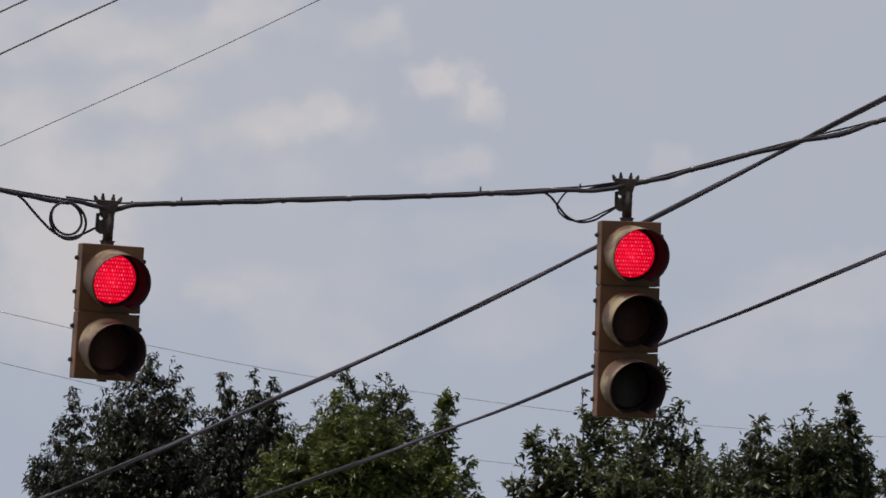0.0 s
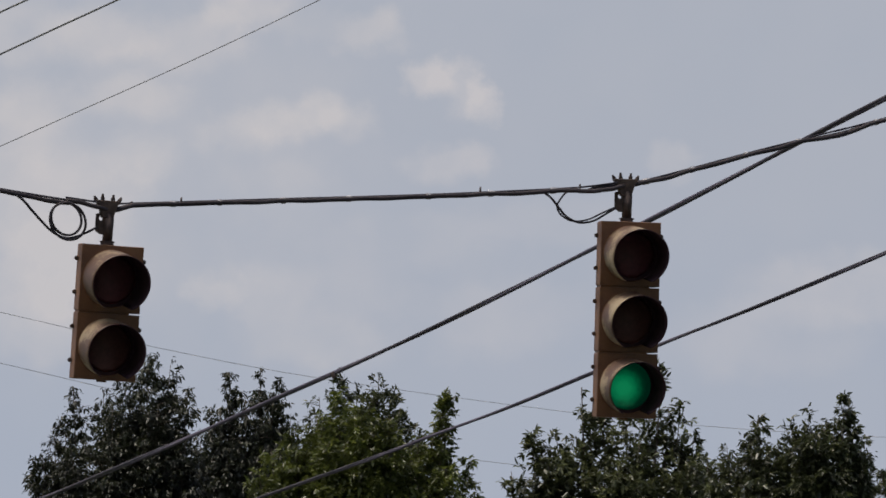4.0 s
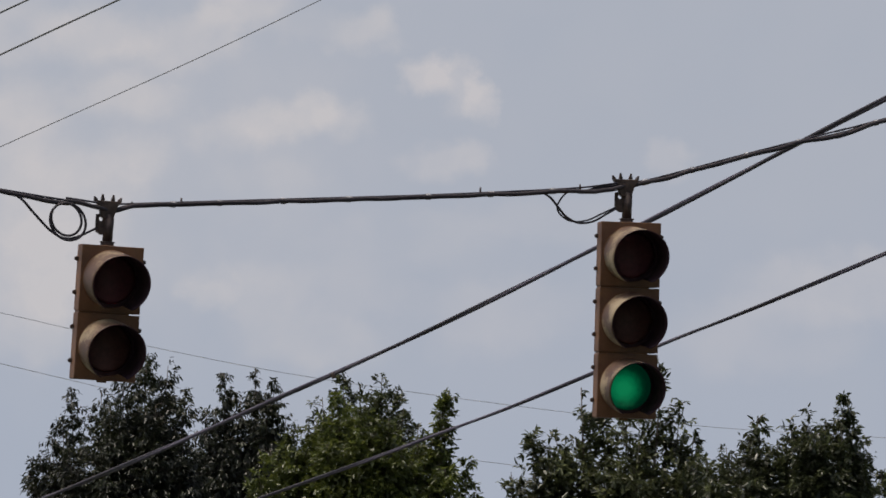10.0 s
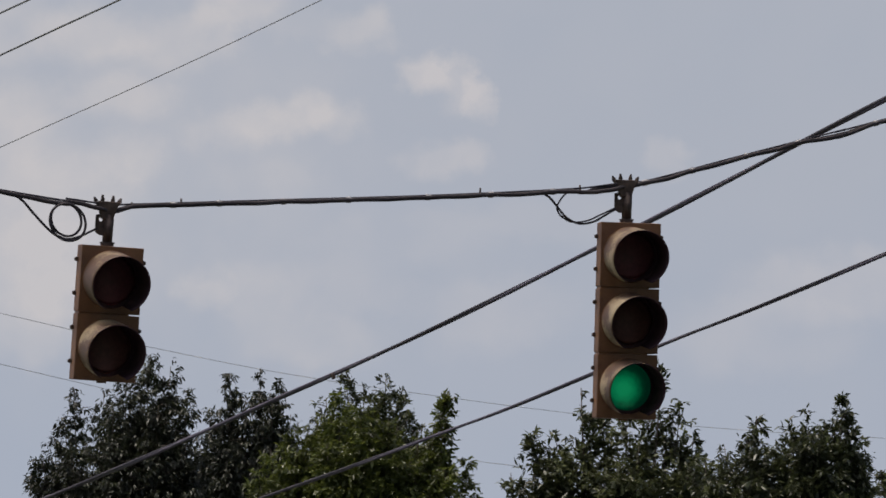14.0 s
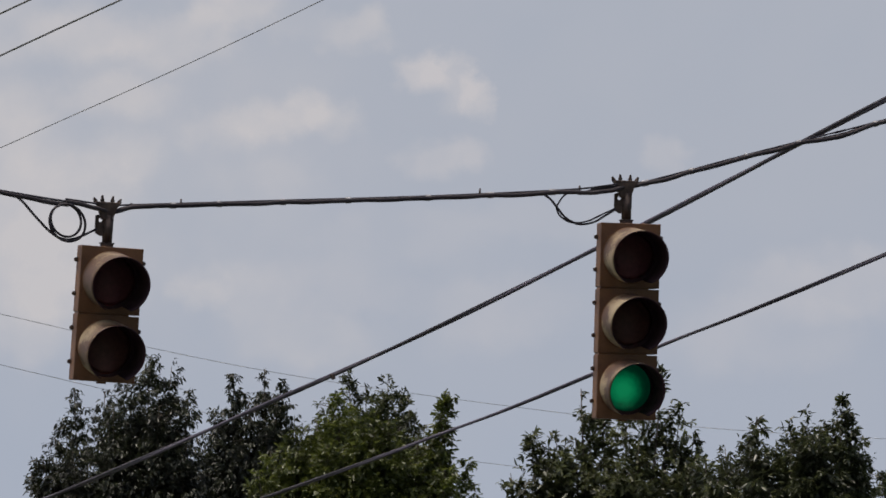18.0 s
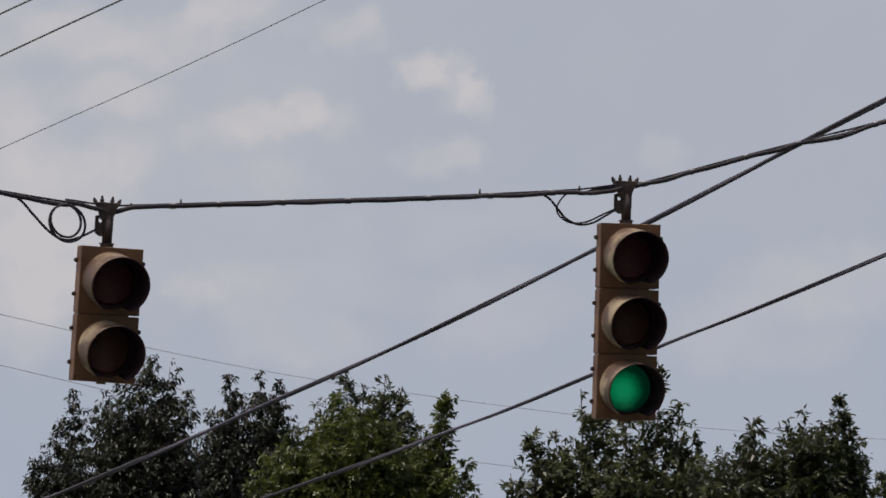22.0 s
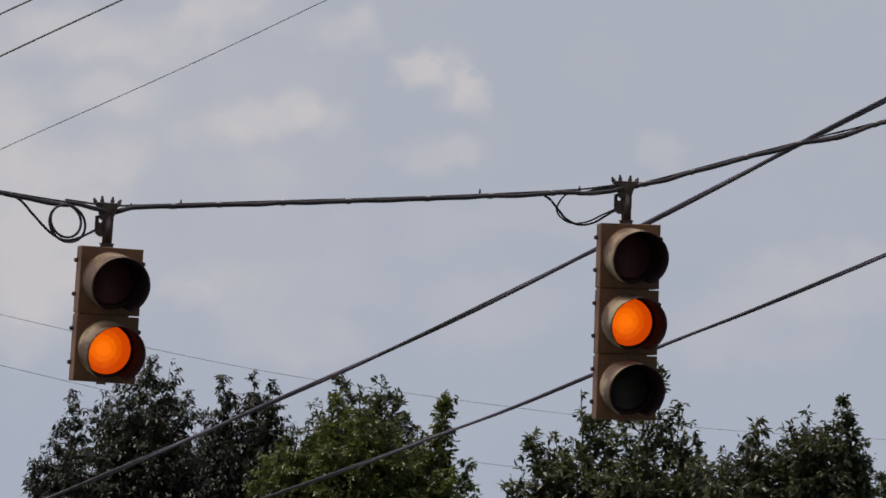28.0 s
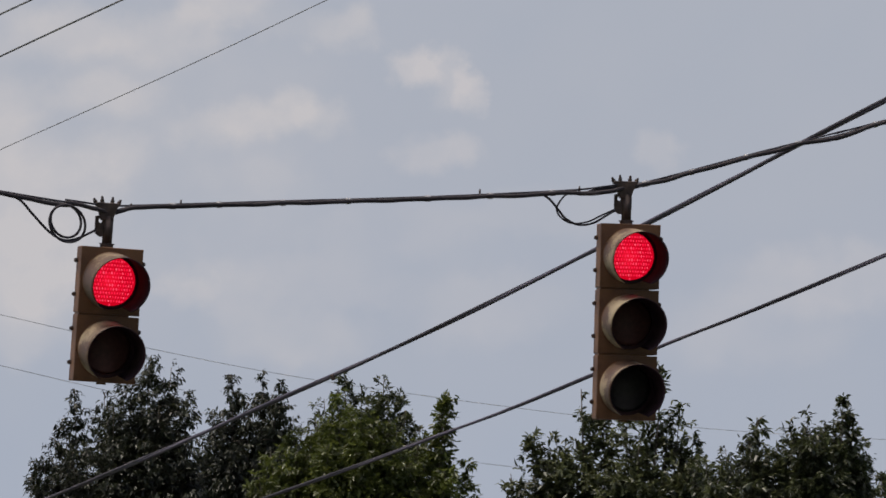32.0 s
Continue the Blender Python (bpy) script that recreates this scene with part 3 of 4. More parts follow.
def span_wire():
    thing = empty("span_wire", pose(0, 0, 0), "black span wire with signal cable lashed to it by tape", "cable")
    line = smooth_path([
        (-11.0, 25.91, 6.6), (-4.0, 30.21, 5.64), (-1.637, 31.662, 5.427), (-1.393, 31.812, 5.417), (-1.249, 31.9, 5.409), (-1.147, 31.963, 5.419),
        (-0.605, 32.296, 5.487), (-0.052, 32.635, 5.556), (0.469, 32.955, 5.63), (0.623, 33.05, 5.660), (0.705, 33.1, 5.680),
        (0.801, 33.159, 5.698), (1.181, 33.392, 5.835), (1.568, 33.63, 5.970), (1.747, 33.74, 6.033), (4.0, 35.12, 6.85), (9.0, 38.2, 8.7)], 14)
    line = even_line(line, 0.02)
    messenger = [p + Vector((0, 0, 0.0035)) for p in line]
    verts, faces = tube_data(messenger, 0.0038, 6)
    part("messenger_wire", mesh_of("messenger_wire", verts, faces, STRAND, True), thing, "steel messenger wire")
    # where the cables are tied up to the wire, and how far they sag between
    ties = [-10.8, -9.6, -8.4, -7.2, -6.0, -4.8, -3.6, -2.6, -1.66, -1.147, -1.008, -0.838, -0.601, -0.357, -0.056, 0.184, 0.423,
            0.778, 0.969, 1.184, 1.394, 1.706, 2.6, 3.6, 4.8, 6.0, 7.2, 8.6]
    sags = {-1.66: None, -1.147: 0.0, -1.008: 0.0015, -0.838: 0.003, -0.601: 0.0025, -0.357: 0.0015, -0.056: 0.0015, 0.184: 0.0045, 0.423: None,
            0.778: 0.0045, 0.969: 0.0035, 1.184: 0.004, 1.394: 0.0135}
    nodes = []
    for a, b in zip(ties, ties[1:]):
        nodes.append((a, 0.0, 0.0))
        sag = sags.get(a, 0.012)
        if sag is not None:
            nodes.append(((a + b) / 2, sag, sag * 0.7))
    # both clamps push the cables down and apart
    nodes += [(-1.56, 0.003, 0.001), (-1.47, 0.007, 0.003), (-1.36, 0.004, 0.005), (-1.29, 0.010, 0.007), (-1.235, 0.019, 0.015),
              (0.505, 0.004, 0.004), (0.545, 0.009, 0.012), (0.59, 0.014, 0.004), (0.65, 0.015, 0.003), (0.70, 0.009, 0.006)]
    nodes.sort()

    def drop_at(x, k):
        for p, q in zip(nodes, nodes[1:]):
            if p[0] <= x <= q[0]:
                f = (x - p[0]) / (q[0] - p[0])
                f = f * f * (3 - 2 * f)
                return p[k] + (q[k] - p[k]) * f
        return 0.0

    for k, base, deep, r in ((1, 0.0046, -0.006, 0.0086), (2, 0.0024, 0.007, 0.0070)):
        run = [p + Vector((-0.5 * deep, 0.85 * deep, -base - drop_at(p.x, k) + 0.0007 * math.sin(41 * p.x + k))) for p in line]
        verts, faces = tube_data(run, r, 8)
        part("signal_cable", mesh_of("signal_cable", verts, faces, RUBBER, True), thing, "black signal cable")

    def on_wire(x, down=0.0):
        i = next(i for i in range(len(line) - 1) if line[i + 1].x > x)
        p, q = line[i], line[i + 1]
        return p.lerp(q, (x - p.x) / (q.x - p.x)) - Vector((0, 0, down)), (q - p).normalized()

    # bands of tape with a loose end here and there
    for x, w in ((-1.008, 0.013), (-0.838, 0.010), (-0.601, 0.010), (-0.357, 0.012), (-0.056, 0.011), (0.184, 0.012), (0.423, 0.013), (0.785, 0.015),
                 (0.969, 0.010), (1.184, 0.007), (1.394, 0.012), (1.706, 0.009)):
        q, d = on_wire(x, 0.0030)
        verts, faces = tube_data([q - d * w, q - d * w * 0.85, q + d * w * 0.3, q + d * w * 0.85, q + d * w], [0.0110, 0.0121, 0.0123, 0.0121, 0.0110], 10)
        part("tape_band", mesh_of("tape_band", verts, faces, TAPE, True), thing, "grey tape band")
    for x, h in ((-0.979, 0.015), (0.143, 0.020), (0.528, 0.011), (-1.16, 0.006)):
        q, d = on_wire(x)
        tube("strap_end", [q - Vector((0, 0, 0.008)), q + Vector((0, 0, 0.004)), q + Vector((0.001, 0, 0.005 + h))], [0.0056, 0.0052, 0.0046, 0.0042, 0.0034], IRON, thing, "", 6, 2)
    # coil and drop by the two-light head
    s = Vector((0.852, 0.523, 0))
    for cx, cz, rs, rz, ph, turns in ((-1.3966, 5.3385, 0.0636, 0.0615, 1.5, 1.1), (-1.3909, 5.3292, 0.0752, 0.0700, 2.0, 1.3)):
        pts = []
        for k in range(int(40 * turns)):
            a = ph + 2 * math.pi * k / 40
            wob = 1 + 0.025 * math.sin(2 * a + 7 * cx)
            pts.append(Vector((cx, 31.80, cz)) + s * (rs * wob * math.cos(a)) + Vector((0, -0.004 * k / 40, rz * wob * math.sin(a))))
        verts, faces = tube_data(pts, 0.0048, 6)
        part("cable_coil", mesh_of("cable_coil", verts, faces, RUBBER, True), thing, "coil of slack black cable")
    tube("drop_cable", [(-1.60, 31.68, 5.424), (-1.555, 31.70, 5.396), (-1.515, 31.725, 5.352), (-1.453, 31.76, 5.290), (-1.402, 31.795, 5.267),
                        (-1.351, 31.83, 5.280), (-1.286, 31.877, 5.318)], 0.0048, RUBBER, thing, "", 6)
    tube("drop_cable", [(0.388, 32.9, 5.608), (0.415, 32.915, 5.591), (0.443, 32.93, 5.558), (0.476, 32.95, 5.522), (0.524, 32.98, 5.504), (0.579, 33.02, 5.516), (0.623, 33.045, 5.544), (0.666, 33.07, 5.573)], 0.0045, RUBBER, thing, "", 6)
    tube("drop_cable", [(0.491, 32.965, 5.626), (0.469, 32.95, 5.611), (0.450, 32.938, 5.585), (0.439, 32.93, 5.558), (0.454, 32.94, 5.528), (0.496, 32.965, 5.508), (0.557, 33.0, 5.518), (0.614, 33.04, 5.550), (0.666, 33.07, 5.578)], 0.0035, RUBBER, thing, "", 6)
    return thing


span_wire()
def overhead_cable(points, radius, turns, label):
    """Two insulated strands laid round each other in a long twist."""
    thing = empty("overhead_cable", pose(0, 0, 0), label, "cable")
    line = smooth_path(points, 30)
    for phase, material, size in ((0.6, SHEATH, 0.74), (0.6 + math.pi, STRAND, 0.70)):
        verts, faces = tube_data(offset_line(line, radius * 0.30, turns, phase), radius * size, 8)
        part("strand", mesh_of("strand", verts, faces, material, True), thing)


overhead_cable([(-11.9, 80, 6.5), (-6.2, 60.5, 6.36), (-2.261, 48.613, 6.3), (-0.824, 44.157, 6.3), (-0.066, 41.693, 6.3), (0.698, 38.972, 6.3), (1.256, 36.904, 6.3),
                (1.805, 34.844, 6.3), (4.2, 26.5, 6.36), (9.3, 15, 6.5)], 0.0122, 11, "thick dark grey twisted overhead cable")
overhead_cable([(-12.1, 80, 6.6), (-5.2, 60.5, 6.38), (-1.049, 48.613, 6.3), (-0.012, 45.653, 6.3), (0.397, 44.448, 6.3), (1.066, 42.217, 6.2975), (2.021, 39.129, 6.297),
                (5.4, 28.2, 6.38), (9.5, 15, 6.6)], 0.0104, 9, "dark grey overhead cable stretched across the street")
slack_line = tagged(tube("power_line", [(-12.8, 80, 9.25), (-5.77, 60.5, 9.02), (-2.737, 52.892, 9.0), (-0.692, 47.737, 9.0), (2.9, 38, 9.02), (10.2, 15, 9.25)], 0.0026, CONDUCTOR, None, "", 6, 8),
       "thin grey overhead power line", "cable")
tagged(tube("power_line", [(-13.3, 80, 9.25), (-9.3, 67, 9.2), (-5.84, 58.5, 9.2), (-2.25, 49.78, 9.2), (1.4, 40.92, 9.2), (5.2, 29, 9.2), (9.0, 15, 9.25)], 0.0056, CONDUCTOR, None, "", 6, 8),
       "thin dark overhead power line", "cable")
tagged(tube("power_line", [(-12.6, 80, 9.25), (-9.4, 66.5, 9.2), (-6.43, 58.5, 9.2), (-2.47, 49.06, 9.2), (1.2, 40.3, 9.2), (4.9, 29, 9.2), (8.4, 15, 9.25)], 0.0056, CONDUCTOR, None, "", 6, 8),
       "thin dark overhead power line", "cable")
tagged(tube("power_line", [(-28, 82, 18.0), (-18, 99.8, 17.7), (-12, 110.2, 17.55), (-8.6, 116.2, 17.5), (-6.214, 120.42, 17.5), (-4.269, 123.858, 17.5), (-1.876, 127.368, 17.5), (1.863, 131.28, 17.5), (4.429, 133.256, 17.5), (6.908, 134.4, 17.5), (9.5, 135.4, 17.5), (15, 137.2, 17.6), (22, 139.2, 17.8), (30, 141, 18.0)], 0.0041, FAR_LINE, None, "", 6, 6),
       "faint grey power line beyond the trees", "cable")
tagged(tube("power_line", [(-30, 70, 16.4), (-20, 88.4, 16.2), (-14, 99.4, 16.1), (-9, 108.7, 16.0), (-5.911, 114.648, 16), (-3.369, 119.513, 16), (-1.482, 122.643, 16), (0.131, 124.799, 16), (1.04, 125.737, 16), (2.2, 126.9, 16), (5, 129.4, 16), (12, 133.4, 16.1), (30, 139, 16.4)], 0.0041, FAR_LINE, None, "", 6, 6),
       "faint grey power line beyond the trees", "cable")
clip = new("cable_clip", from_bm("cable_clip", box_bm(0.022, 0.02, 0.03, 0.004), IRON))
clip.matrix_basis = pose(-0.552, 43.26, 6.287, 0, -25, 0)
tagged(clip, "small dark clip on an overhead cable", "clip")


def utility_pole(x, y, h, r, arm=0.0, turn=0.0):
    pole = empty("utility_pole", pose(x, y, 0, 0, 0, turn), "plain weathered wooden utility pole", "pole", "poles that carry the cables")
    part("shaft", from_bm("shaft", cyl_bm(r, h, pose(0, 0, h / 2), 20, r * 0.75), POLE_WOOD, True), pole)
    if arm:
        part("crossarm", from_bm("crossarm", box_bm(arm, 0.1, 0.12, 0.01, (0, r * 0.75, h - 0.35)), POLE_WOOD), pole)


utility_pole(LEFT_POLE.x - 0.1, LEFT_POLE.y - 0.08, 8.6, 0.15)
utility_pole(RIGHT_POLE.x + 0.1, RIGHT_POLE.y + 0.08, 9.4, 0.15)
utility_pole(-12.05, 80.05, 9.55, 0.15, 2.9)
utility_pole(9.4, 14.9, 9.55, 0.15, 2.2)
utility_pole(-30.1, 69.9, 17.0, 0.2)
utility_pole(-28.1, 81.9, 18.3, 0.2)
utility_pole(30.1, 141.0, 18.3, 0.2)
utility_pole(30.1, 139.0, 17.0, 0.2)


# ---- trees ----
def leaves_mesh(name, bases, dirs, sizes, material, slim=0.40, rng=None):
    """Folded oval leaves with a pointed tip, bent over towards the ground, at the bases along the dirs."""
    k = len(bases)
    d = dirs / np.linalg.norm(dirs, axis=1, keepdims=True)
    ref = rng.normal(size=(k, 3)) * 0.55 + np.array([0.0, 0.0, 1.0])
    s = np.cross(d, ref)
    s /= np.linalg.norm(s, axis=1, keepdims=True) + 1e-9
    nn = np.cross(s, d)
    L = sizes[:, None]
    w = L * slim * 0.5
    fold = rng.uniform(0.1, 0.5, (k, 1)) * w
    bend = rng.uniform(0.02, 0.22, (k, 1)) * L
    low, high = bases + d * L * 0.30, bases + d * L * 0.66 - nn * bend * 0.4
    rows = [bases, low + s * w * 0.92 + nn * fold, high + s * w * 0.72 + nn * fold * 0.7, bases + d * L - nn * bend,
            high - s * w * 0.72 + nn * fold * 0.7, low - s * w * 0.92 + nn * fold]
    verts = np.stack(rows, axis=1).reshape(-1, 3)
    idx = np.arange(k) * 6
    tris = np.stack([idx, idx + 1, idx + 2, idx, idx + 2, idx + 3, idx, idx + 3, idx + 4, idx, idx + 4, idx + 5], axis=1).reshape(-1, 3)
    me = bpy.data.meshes.new(name)
    me.vertices.add(len(verts))
    me.vertices.foreach_set("co", verts.astype(np.float32).ravel())
    me.loops.add(tris.size)
    me.loops.foreach_set("vertex_index", tris.astype(np.int32).ravel())
    me.polygons.add(len(tris))
    me.polygons.foreach_set("loop_start", (np.arange(len(tris)) * 3).astype(np.int32))
    me.materials.append(material)
    me.update(calc_edges=True)
    return me


def bough_leaves(rng, top, foot, reach, twigs, per_twig, size, droop=0.3, hang=0.5, lumps=0.25):
    """Leaf places on the twigs of one bough that runs from foot to top; the twigs grow longer downwards."""
    top, foot = np.array(top, float), np.array(foot, float)
    length = np.linalg.norm(top - foot)
    f = rng.random(twigs) ** (0.62 if twigs > 130 else 1.0 if twigs > 60 else 1.6)
    base = top + (foot - top) * f[:, None]
    base[:, :2] += rng.normal(size=(twigs, 2)) * 0.02
    a = rng.random(twigs) * 2 * math.pi
    lift = rng.uniform(-0.15, 1.1, twigs) * (1 - 0.5 * f)
    d = np.stack([np.cos(a), np.sin(a), lift], axis=1)
    d /= np.linalg.norm(d, axis=1, keepdims=True)
    ln = reach * (0.2 + 0.8 * np.minimum(1.0, f * length / (reach * 2.2)) ** 0.8) * rng.uniform(0.45, 1.15, twigs)
    ln *= 1.0 - lumps + 2 * lumps * np.abs(np.sin(rng.random() * 6 + 6.5 * f + 1.2 * np.sin(a + rng.random() * 6)))
    t = rng.random((twigs, per_twig)) ** 0.6
    pos = base[:, None, :] + d[:, None, :] * (ln[:, None] * t)[:, :, None]
    pos[:, :, 2] -= droop * (ln[:, None] * t) ** 2
    pos = pos.reshape(-1, 3) + rng.normal(size=(twigs * per_twig, 3)) * 0.018
    ld = np.repeat(d, per_twig, axis=0) * 0.65 + rng.normal(size=pos.shape) * 0.45
    ld[:, 2] -= hang * (1 + droop)
    sz = size * rng.uniform(0.6, 1.25, len(pos))
    tips = base + d * ln[:, None]
    keep = rng.random(len(pos)) < np.clip(0.45 + 1.6 * np.repeat(f, per_twig) * length / 2.1, 0.45, 1.0)
    return pos[keep], ld[keep], sz[keep], base, tips


def tree(x, y, label, boughs, spread, seed, material, crown_from=4.0, leaf=0.105, slim=0.40, dense=1.0, droop=0.35, hang=0.5):
    """boughs: (dx, dy, top height, reach, twigs). Boughs spring from the trunk below the crown's top."""
    rng = np.random.default_rng(seed)
    rnd = random.Random(seed)
    thing = empty("tree", pose(x, y, 0), label, "tree", "row of trees beyond the crossing")
    tops = max(b[2] for b in boughs)
    trunk_top = tops - 2.6
    lean = [(0, 0, -0.05), (0.06, 0.03, trunk_top * 0.35), (-0.04, 0.05, trunk_top * 0.7), (0.03, 0.0, trunk_top)]
    path = smooth_path(lean, 6)
    r0 = 0.19
    verts, faces = tube_data(path, [r0 * (1 - 0.72 * i / (len(path) - 1)) + (0.08 if i == 0 else 0) for i in range(len(path))], 12)
    part("trunk", mesh_of("trunk", verts, faces, BARK, True), thing, "grey-brown bark trunk")
    for dx, dy, zt, reach, twigs in boughs:
        zt += 0.02
        low = zt - 3.2
        foot = (dx * 0.45, dy * 0.45, low)
        stem = smooth_path([(dx * 0.08, dy * 0.08, low - 1.0), foot, (dx * 0.85, dy * 0.85, zt - 1.3), (dx, dy, zt - 0.03)], 5)
        rr = [0.04 * (1 - i / (len(stem) - 1)) ** 1.5 + 0.004 for i in range(len(stem))]
        if twigs < 20:
            rr = [q + 0.007 * (1 - i / len(rr)) + 0.002 for i, q in enumerate(rr)]
        vs, fs = tube_data(stem, rr, 6)
        n_tw = int(twigs * (dense if twigs >= 140 else 1.0))
        pos, ld, sz, base, tips = bough_leaves(rng, (dx, dy, zt), (dx * 0.8, dy * 0.8, zt - 2.1), reach, n_tw, 20 if leaf < 0.08 else 16, leaf, droop, hang, 0.25 if leaf < 0.08 else 0.38)
        for q in range(0, n_tw, max(1, n_tw // 60)):
            b, t = Vector(base[q]), Vector(tips[q])
            v2, f2 = tube_data([b, b.lerp(t, 0.55) + Vector((0, 0, 0.01)), t], [0.006, 0.004, 0.002], 4)
            o = len(vs)
            vs = vs + v2
            fs = fs + [tuple(i + o for i in f) for f in f2]
        bough = part("bough", mesh_of("bough", vs, fs, BARK, True), thing)
        part("foliage", leaves_mesh("foliage", pos, ld, sz, material, slim, rng), bough)
    # the broad lower crown
    n = 16000
    u = rng.random(n) ** 0.7
    z = crown_from + (tops - 2.2 - crown_from) * u
    rad = spread * (0.35 + 0.65 * np.sin(np.pi * (0.12 + 0.62 * u))) * (0.8 + 0.2 * np.sin(9 * u))
    a = rng.random(n) * 2 * math.pi
    lob = 1 + 0.16 * np.sin(3 * a + seed) + 0.1 * np.sin(7 * a + 5 * u)
    rho = rad * lob * np.sqrt(rng.uniform(0.12, 1.0, n))
    pos = np.stack([rho * np.cos(a), rho * np.sin(a), z], axis=1) + rng.normal(size=(n, 3)) * 0.08
    ld = np.stack([np.cos(a), np.sin(a), -0.3 + 0 * a], axis=1) + rng.normal(size=(n, 3)) * 0.8
    part("crown", leaves_mesh("crown", pos, ld, 0.24 * rng.uniform(0.7, 1.3, n), material, 0.5, rng), thing)
    for k in range(7):
        az = k * 2.4
        z0 = crown_from - 0.3 + k * (trunk_top - crown_from) / 8
        ex = spread * 0.75
        limb = [(0, 0, z0), (ex * 0.5 * math.cos(az), ex * 0.5 * math.sin(az), z0 + 0.8), (ex * math.cos(az), ex * math.sin(az), z0 + 1.5 + rnd.random())]
        tube("limb", limb, [0.06 - 0.05 * i / 8 for i in range(9)], BARK, thing, "", 7, 4)
    return thing


DARK = "tall dark green leafy tree with upright shoots"
tree_shore = tree(-4.0, 104, DARK, [
    (-0.48, 0, 14.24, 0.17, 120), (-0.59, 0.12, 13.92, 0.18, 120), (-0.84, -0.1, 13.42, 0.22, 150), (-0.33, 0, 13.74, 0.25, 150), (-0.12, 0.12, 14.24, 0.22, 200),
    (0.16, -0.1, 14.38, 0.3, 300), (0.44, 0, 14.67, 0.26, 330), (0.69, 0.12, 14.56, 0.25, 300), (0.91, -0.1, 14.24, 0.24, 260), (-0.71, 0, 13.68, 0.3, 200),
    (0.01, -0.35, 13.95, 0.45, 420), (0.56, -0.35, 14.02, 0.5, 380), (-0.47, -0.35, 13.47, 0.5, 420), (0.22, -0.35, 13.47, 0.6, 300), (0.90, -0.35, 13.61, 0.5, 230), (-0.95, 0, 13.36, 0.16, 110)], 2.1, 3, LEAF_DARK, leaf=0.067, slim=0.38, dense=1.2, hang=0.6)
tree_slim = tree(-2.45, 110, "dark green tree with three loose drooping shoots", [
    (-0.31, 0, 15.25, 0.14, 70), (0.085, 0.12, 15.31, 0.14, 75), (0.33, -0.1, 15.12, 0.15, 80), (-0.33, 0, 14.91, 0.22, 130), (0.12, 0.12, 14.95, 0.22, 120), (0.50, -0.2, 14.40, 0.42, 320), (-0.10, -0.2, 14.93, 0.28, 200), (0.25, -0.2, 14.86, 0.28, 200), (-0.42, -0.2, 14.74, 0.3, 200),
    (-0.54, -0.1, 14.73, 0.26, 160), (0.48, 0, 14.73, 0.24, 150), (-0.18, 0.12, 14.62, 0.36, 260), (0.25, -0.1, 14.66, 0.36, 260), (-0.68, 0, 14.37, 0.36, 220),
    (0.62, 0.12, 14.44, 0.3, 180), (-0.32, -0.35, 14.22, 0.5, 360), (0.25, -0.35, 14.22, 0.5, 360)], 1.7, 11, LEAF_DARK, leaf=0.070, slim=0.38, dense=1.3, droop=0.6, hang=0.65)
tree_back = tree(-0.85, 104, "dark green tree with pointed twin tops", [
    (-0.33, 0, 14.42, 0.2, 150), (-0.13, 0.12, 14.30, 0.22, 170), (0.14, -0.1, 14.38, 0.22, 180), (-0.58, 0, 14.16, 0.24, 170), (0.29, 0.12, 14.23, 0.2, 120),
    (0.40, -0.1, 14.01, 0.22, 140), (-0.07, -0.35, 14.02, 0.4, 320), (-0.48, 0.12, 13.88, 0.36, 260), (0.58, -0.1, 13.80, 0.26, 150), (0.28, -0.35, 13.75, 0.4, 260), (0.335, 0, 14.10, 0.10, 50)],
    1.6, 21, LEAF_OLIVE, dense=1.6, leaf=0.068, droop=0.15, hang=0.12)
tree_bright = tree(-0.85, 98, "bright yellow-green leafy tree with a full crown", [
    (-0.34, 0, 13.40, 0.3, 220), (-0.59, 0.12, 13.14, 0.34, 280), (-0.85, -0.1, 12.98, 0.34, 280), (-1.11, 0, 12.76, 0.34, 240), (-0.08, -0.35, 13.18, 0.45, 380),
    (0.24, -0.35, 13.08, 0.4, 320), (-0.46, -0.35, 12.79, 0.5, 420), (0.05, -0.35, 12.72, 0.55, 420), (0.57, -0.1, 12.92, 0.36, 260), (0.93, 0, 13.44, 0.12, 80),
    (0.83, 0.12, 13.18, 0.16, 110), (0.88, -0.1, 13.30, 0.11, 60), (0.74, 0, 12.92, 0.28, 180), (1.15, 0.12, 12.65, 0.26, 180), (0.89, -0.35, 12.53, 0.4, 240),
    (-1.23, -0.35, 12.43, 0.4, 220)],
    1.9, 31, LEAF_GREEN, dense=1.7, leaf=0.074, slim=0.42, hang=0.3)
tree_mid = tree(2.0, 106, "dark green leafy tree with one bare upright spire", [
    (-0.29, 0, 14.54, 0.16, 16), (-0.18, 0.12, 14.18, 0.14, 50), (0.70, -0.1, 14.77, 0.09, 16), (0.93, 0, 14.32, 0.2, 62), (0.79, 0.12, 14.30, 0.2, 64),
    (-0.91, -0.1, 13.92, 0.2, 130), (-0.60, 0, 13.97, 0.22, 180), (-0.01, 0.12, 14.14, 0.24, 130), (0.27, -0.1, 14.20, 0.28, 120), (0.55, 0, 14.28, 0.26, 90),
    (1.10, 0.12, 13.97, 0.24, 170), (-1.16, -0.1, 13.48, 0.24, 150), (-0.36, 0, 13.93, 0.34, 220), (0.41, -0.35, 13.80, 0.5, 260), (-0.71, -0.35, 13.52, 0.5, 460),
    (1.03, -0.35, 13.60, 0.45, 360), (0.15, -0.5, 13.45, 0.6, 420)],
    1.9, 41, LEAF_MID, dense=1.3, leaf=0.100, slim=0.40, droop=0.2, hang=0.25)
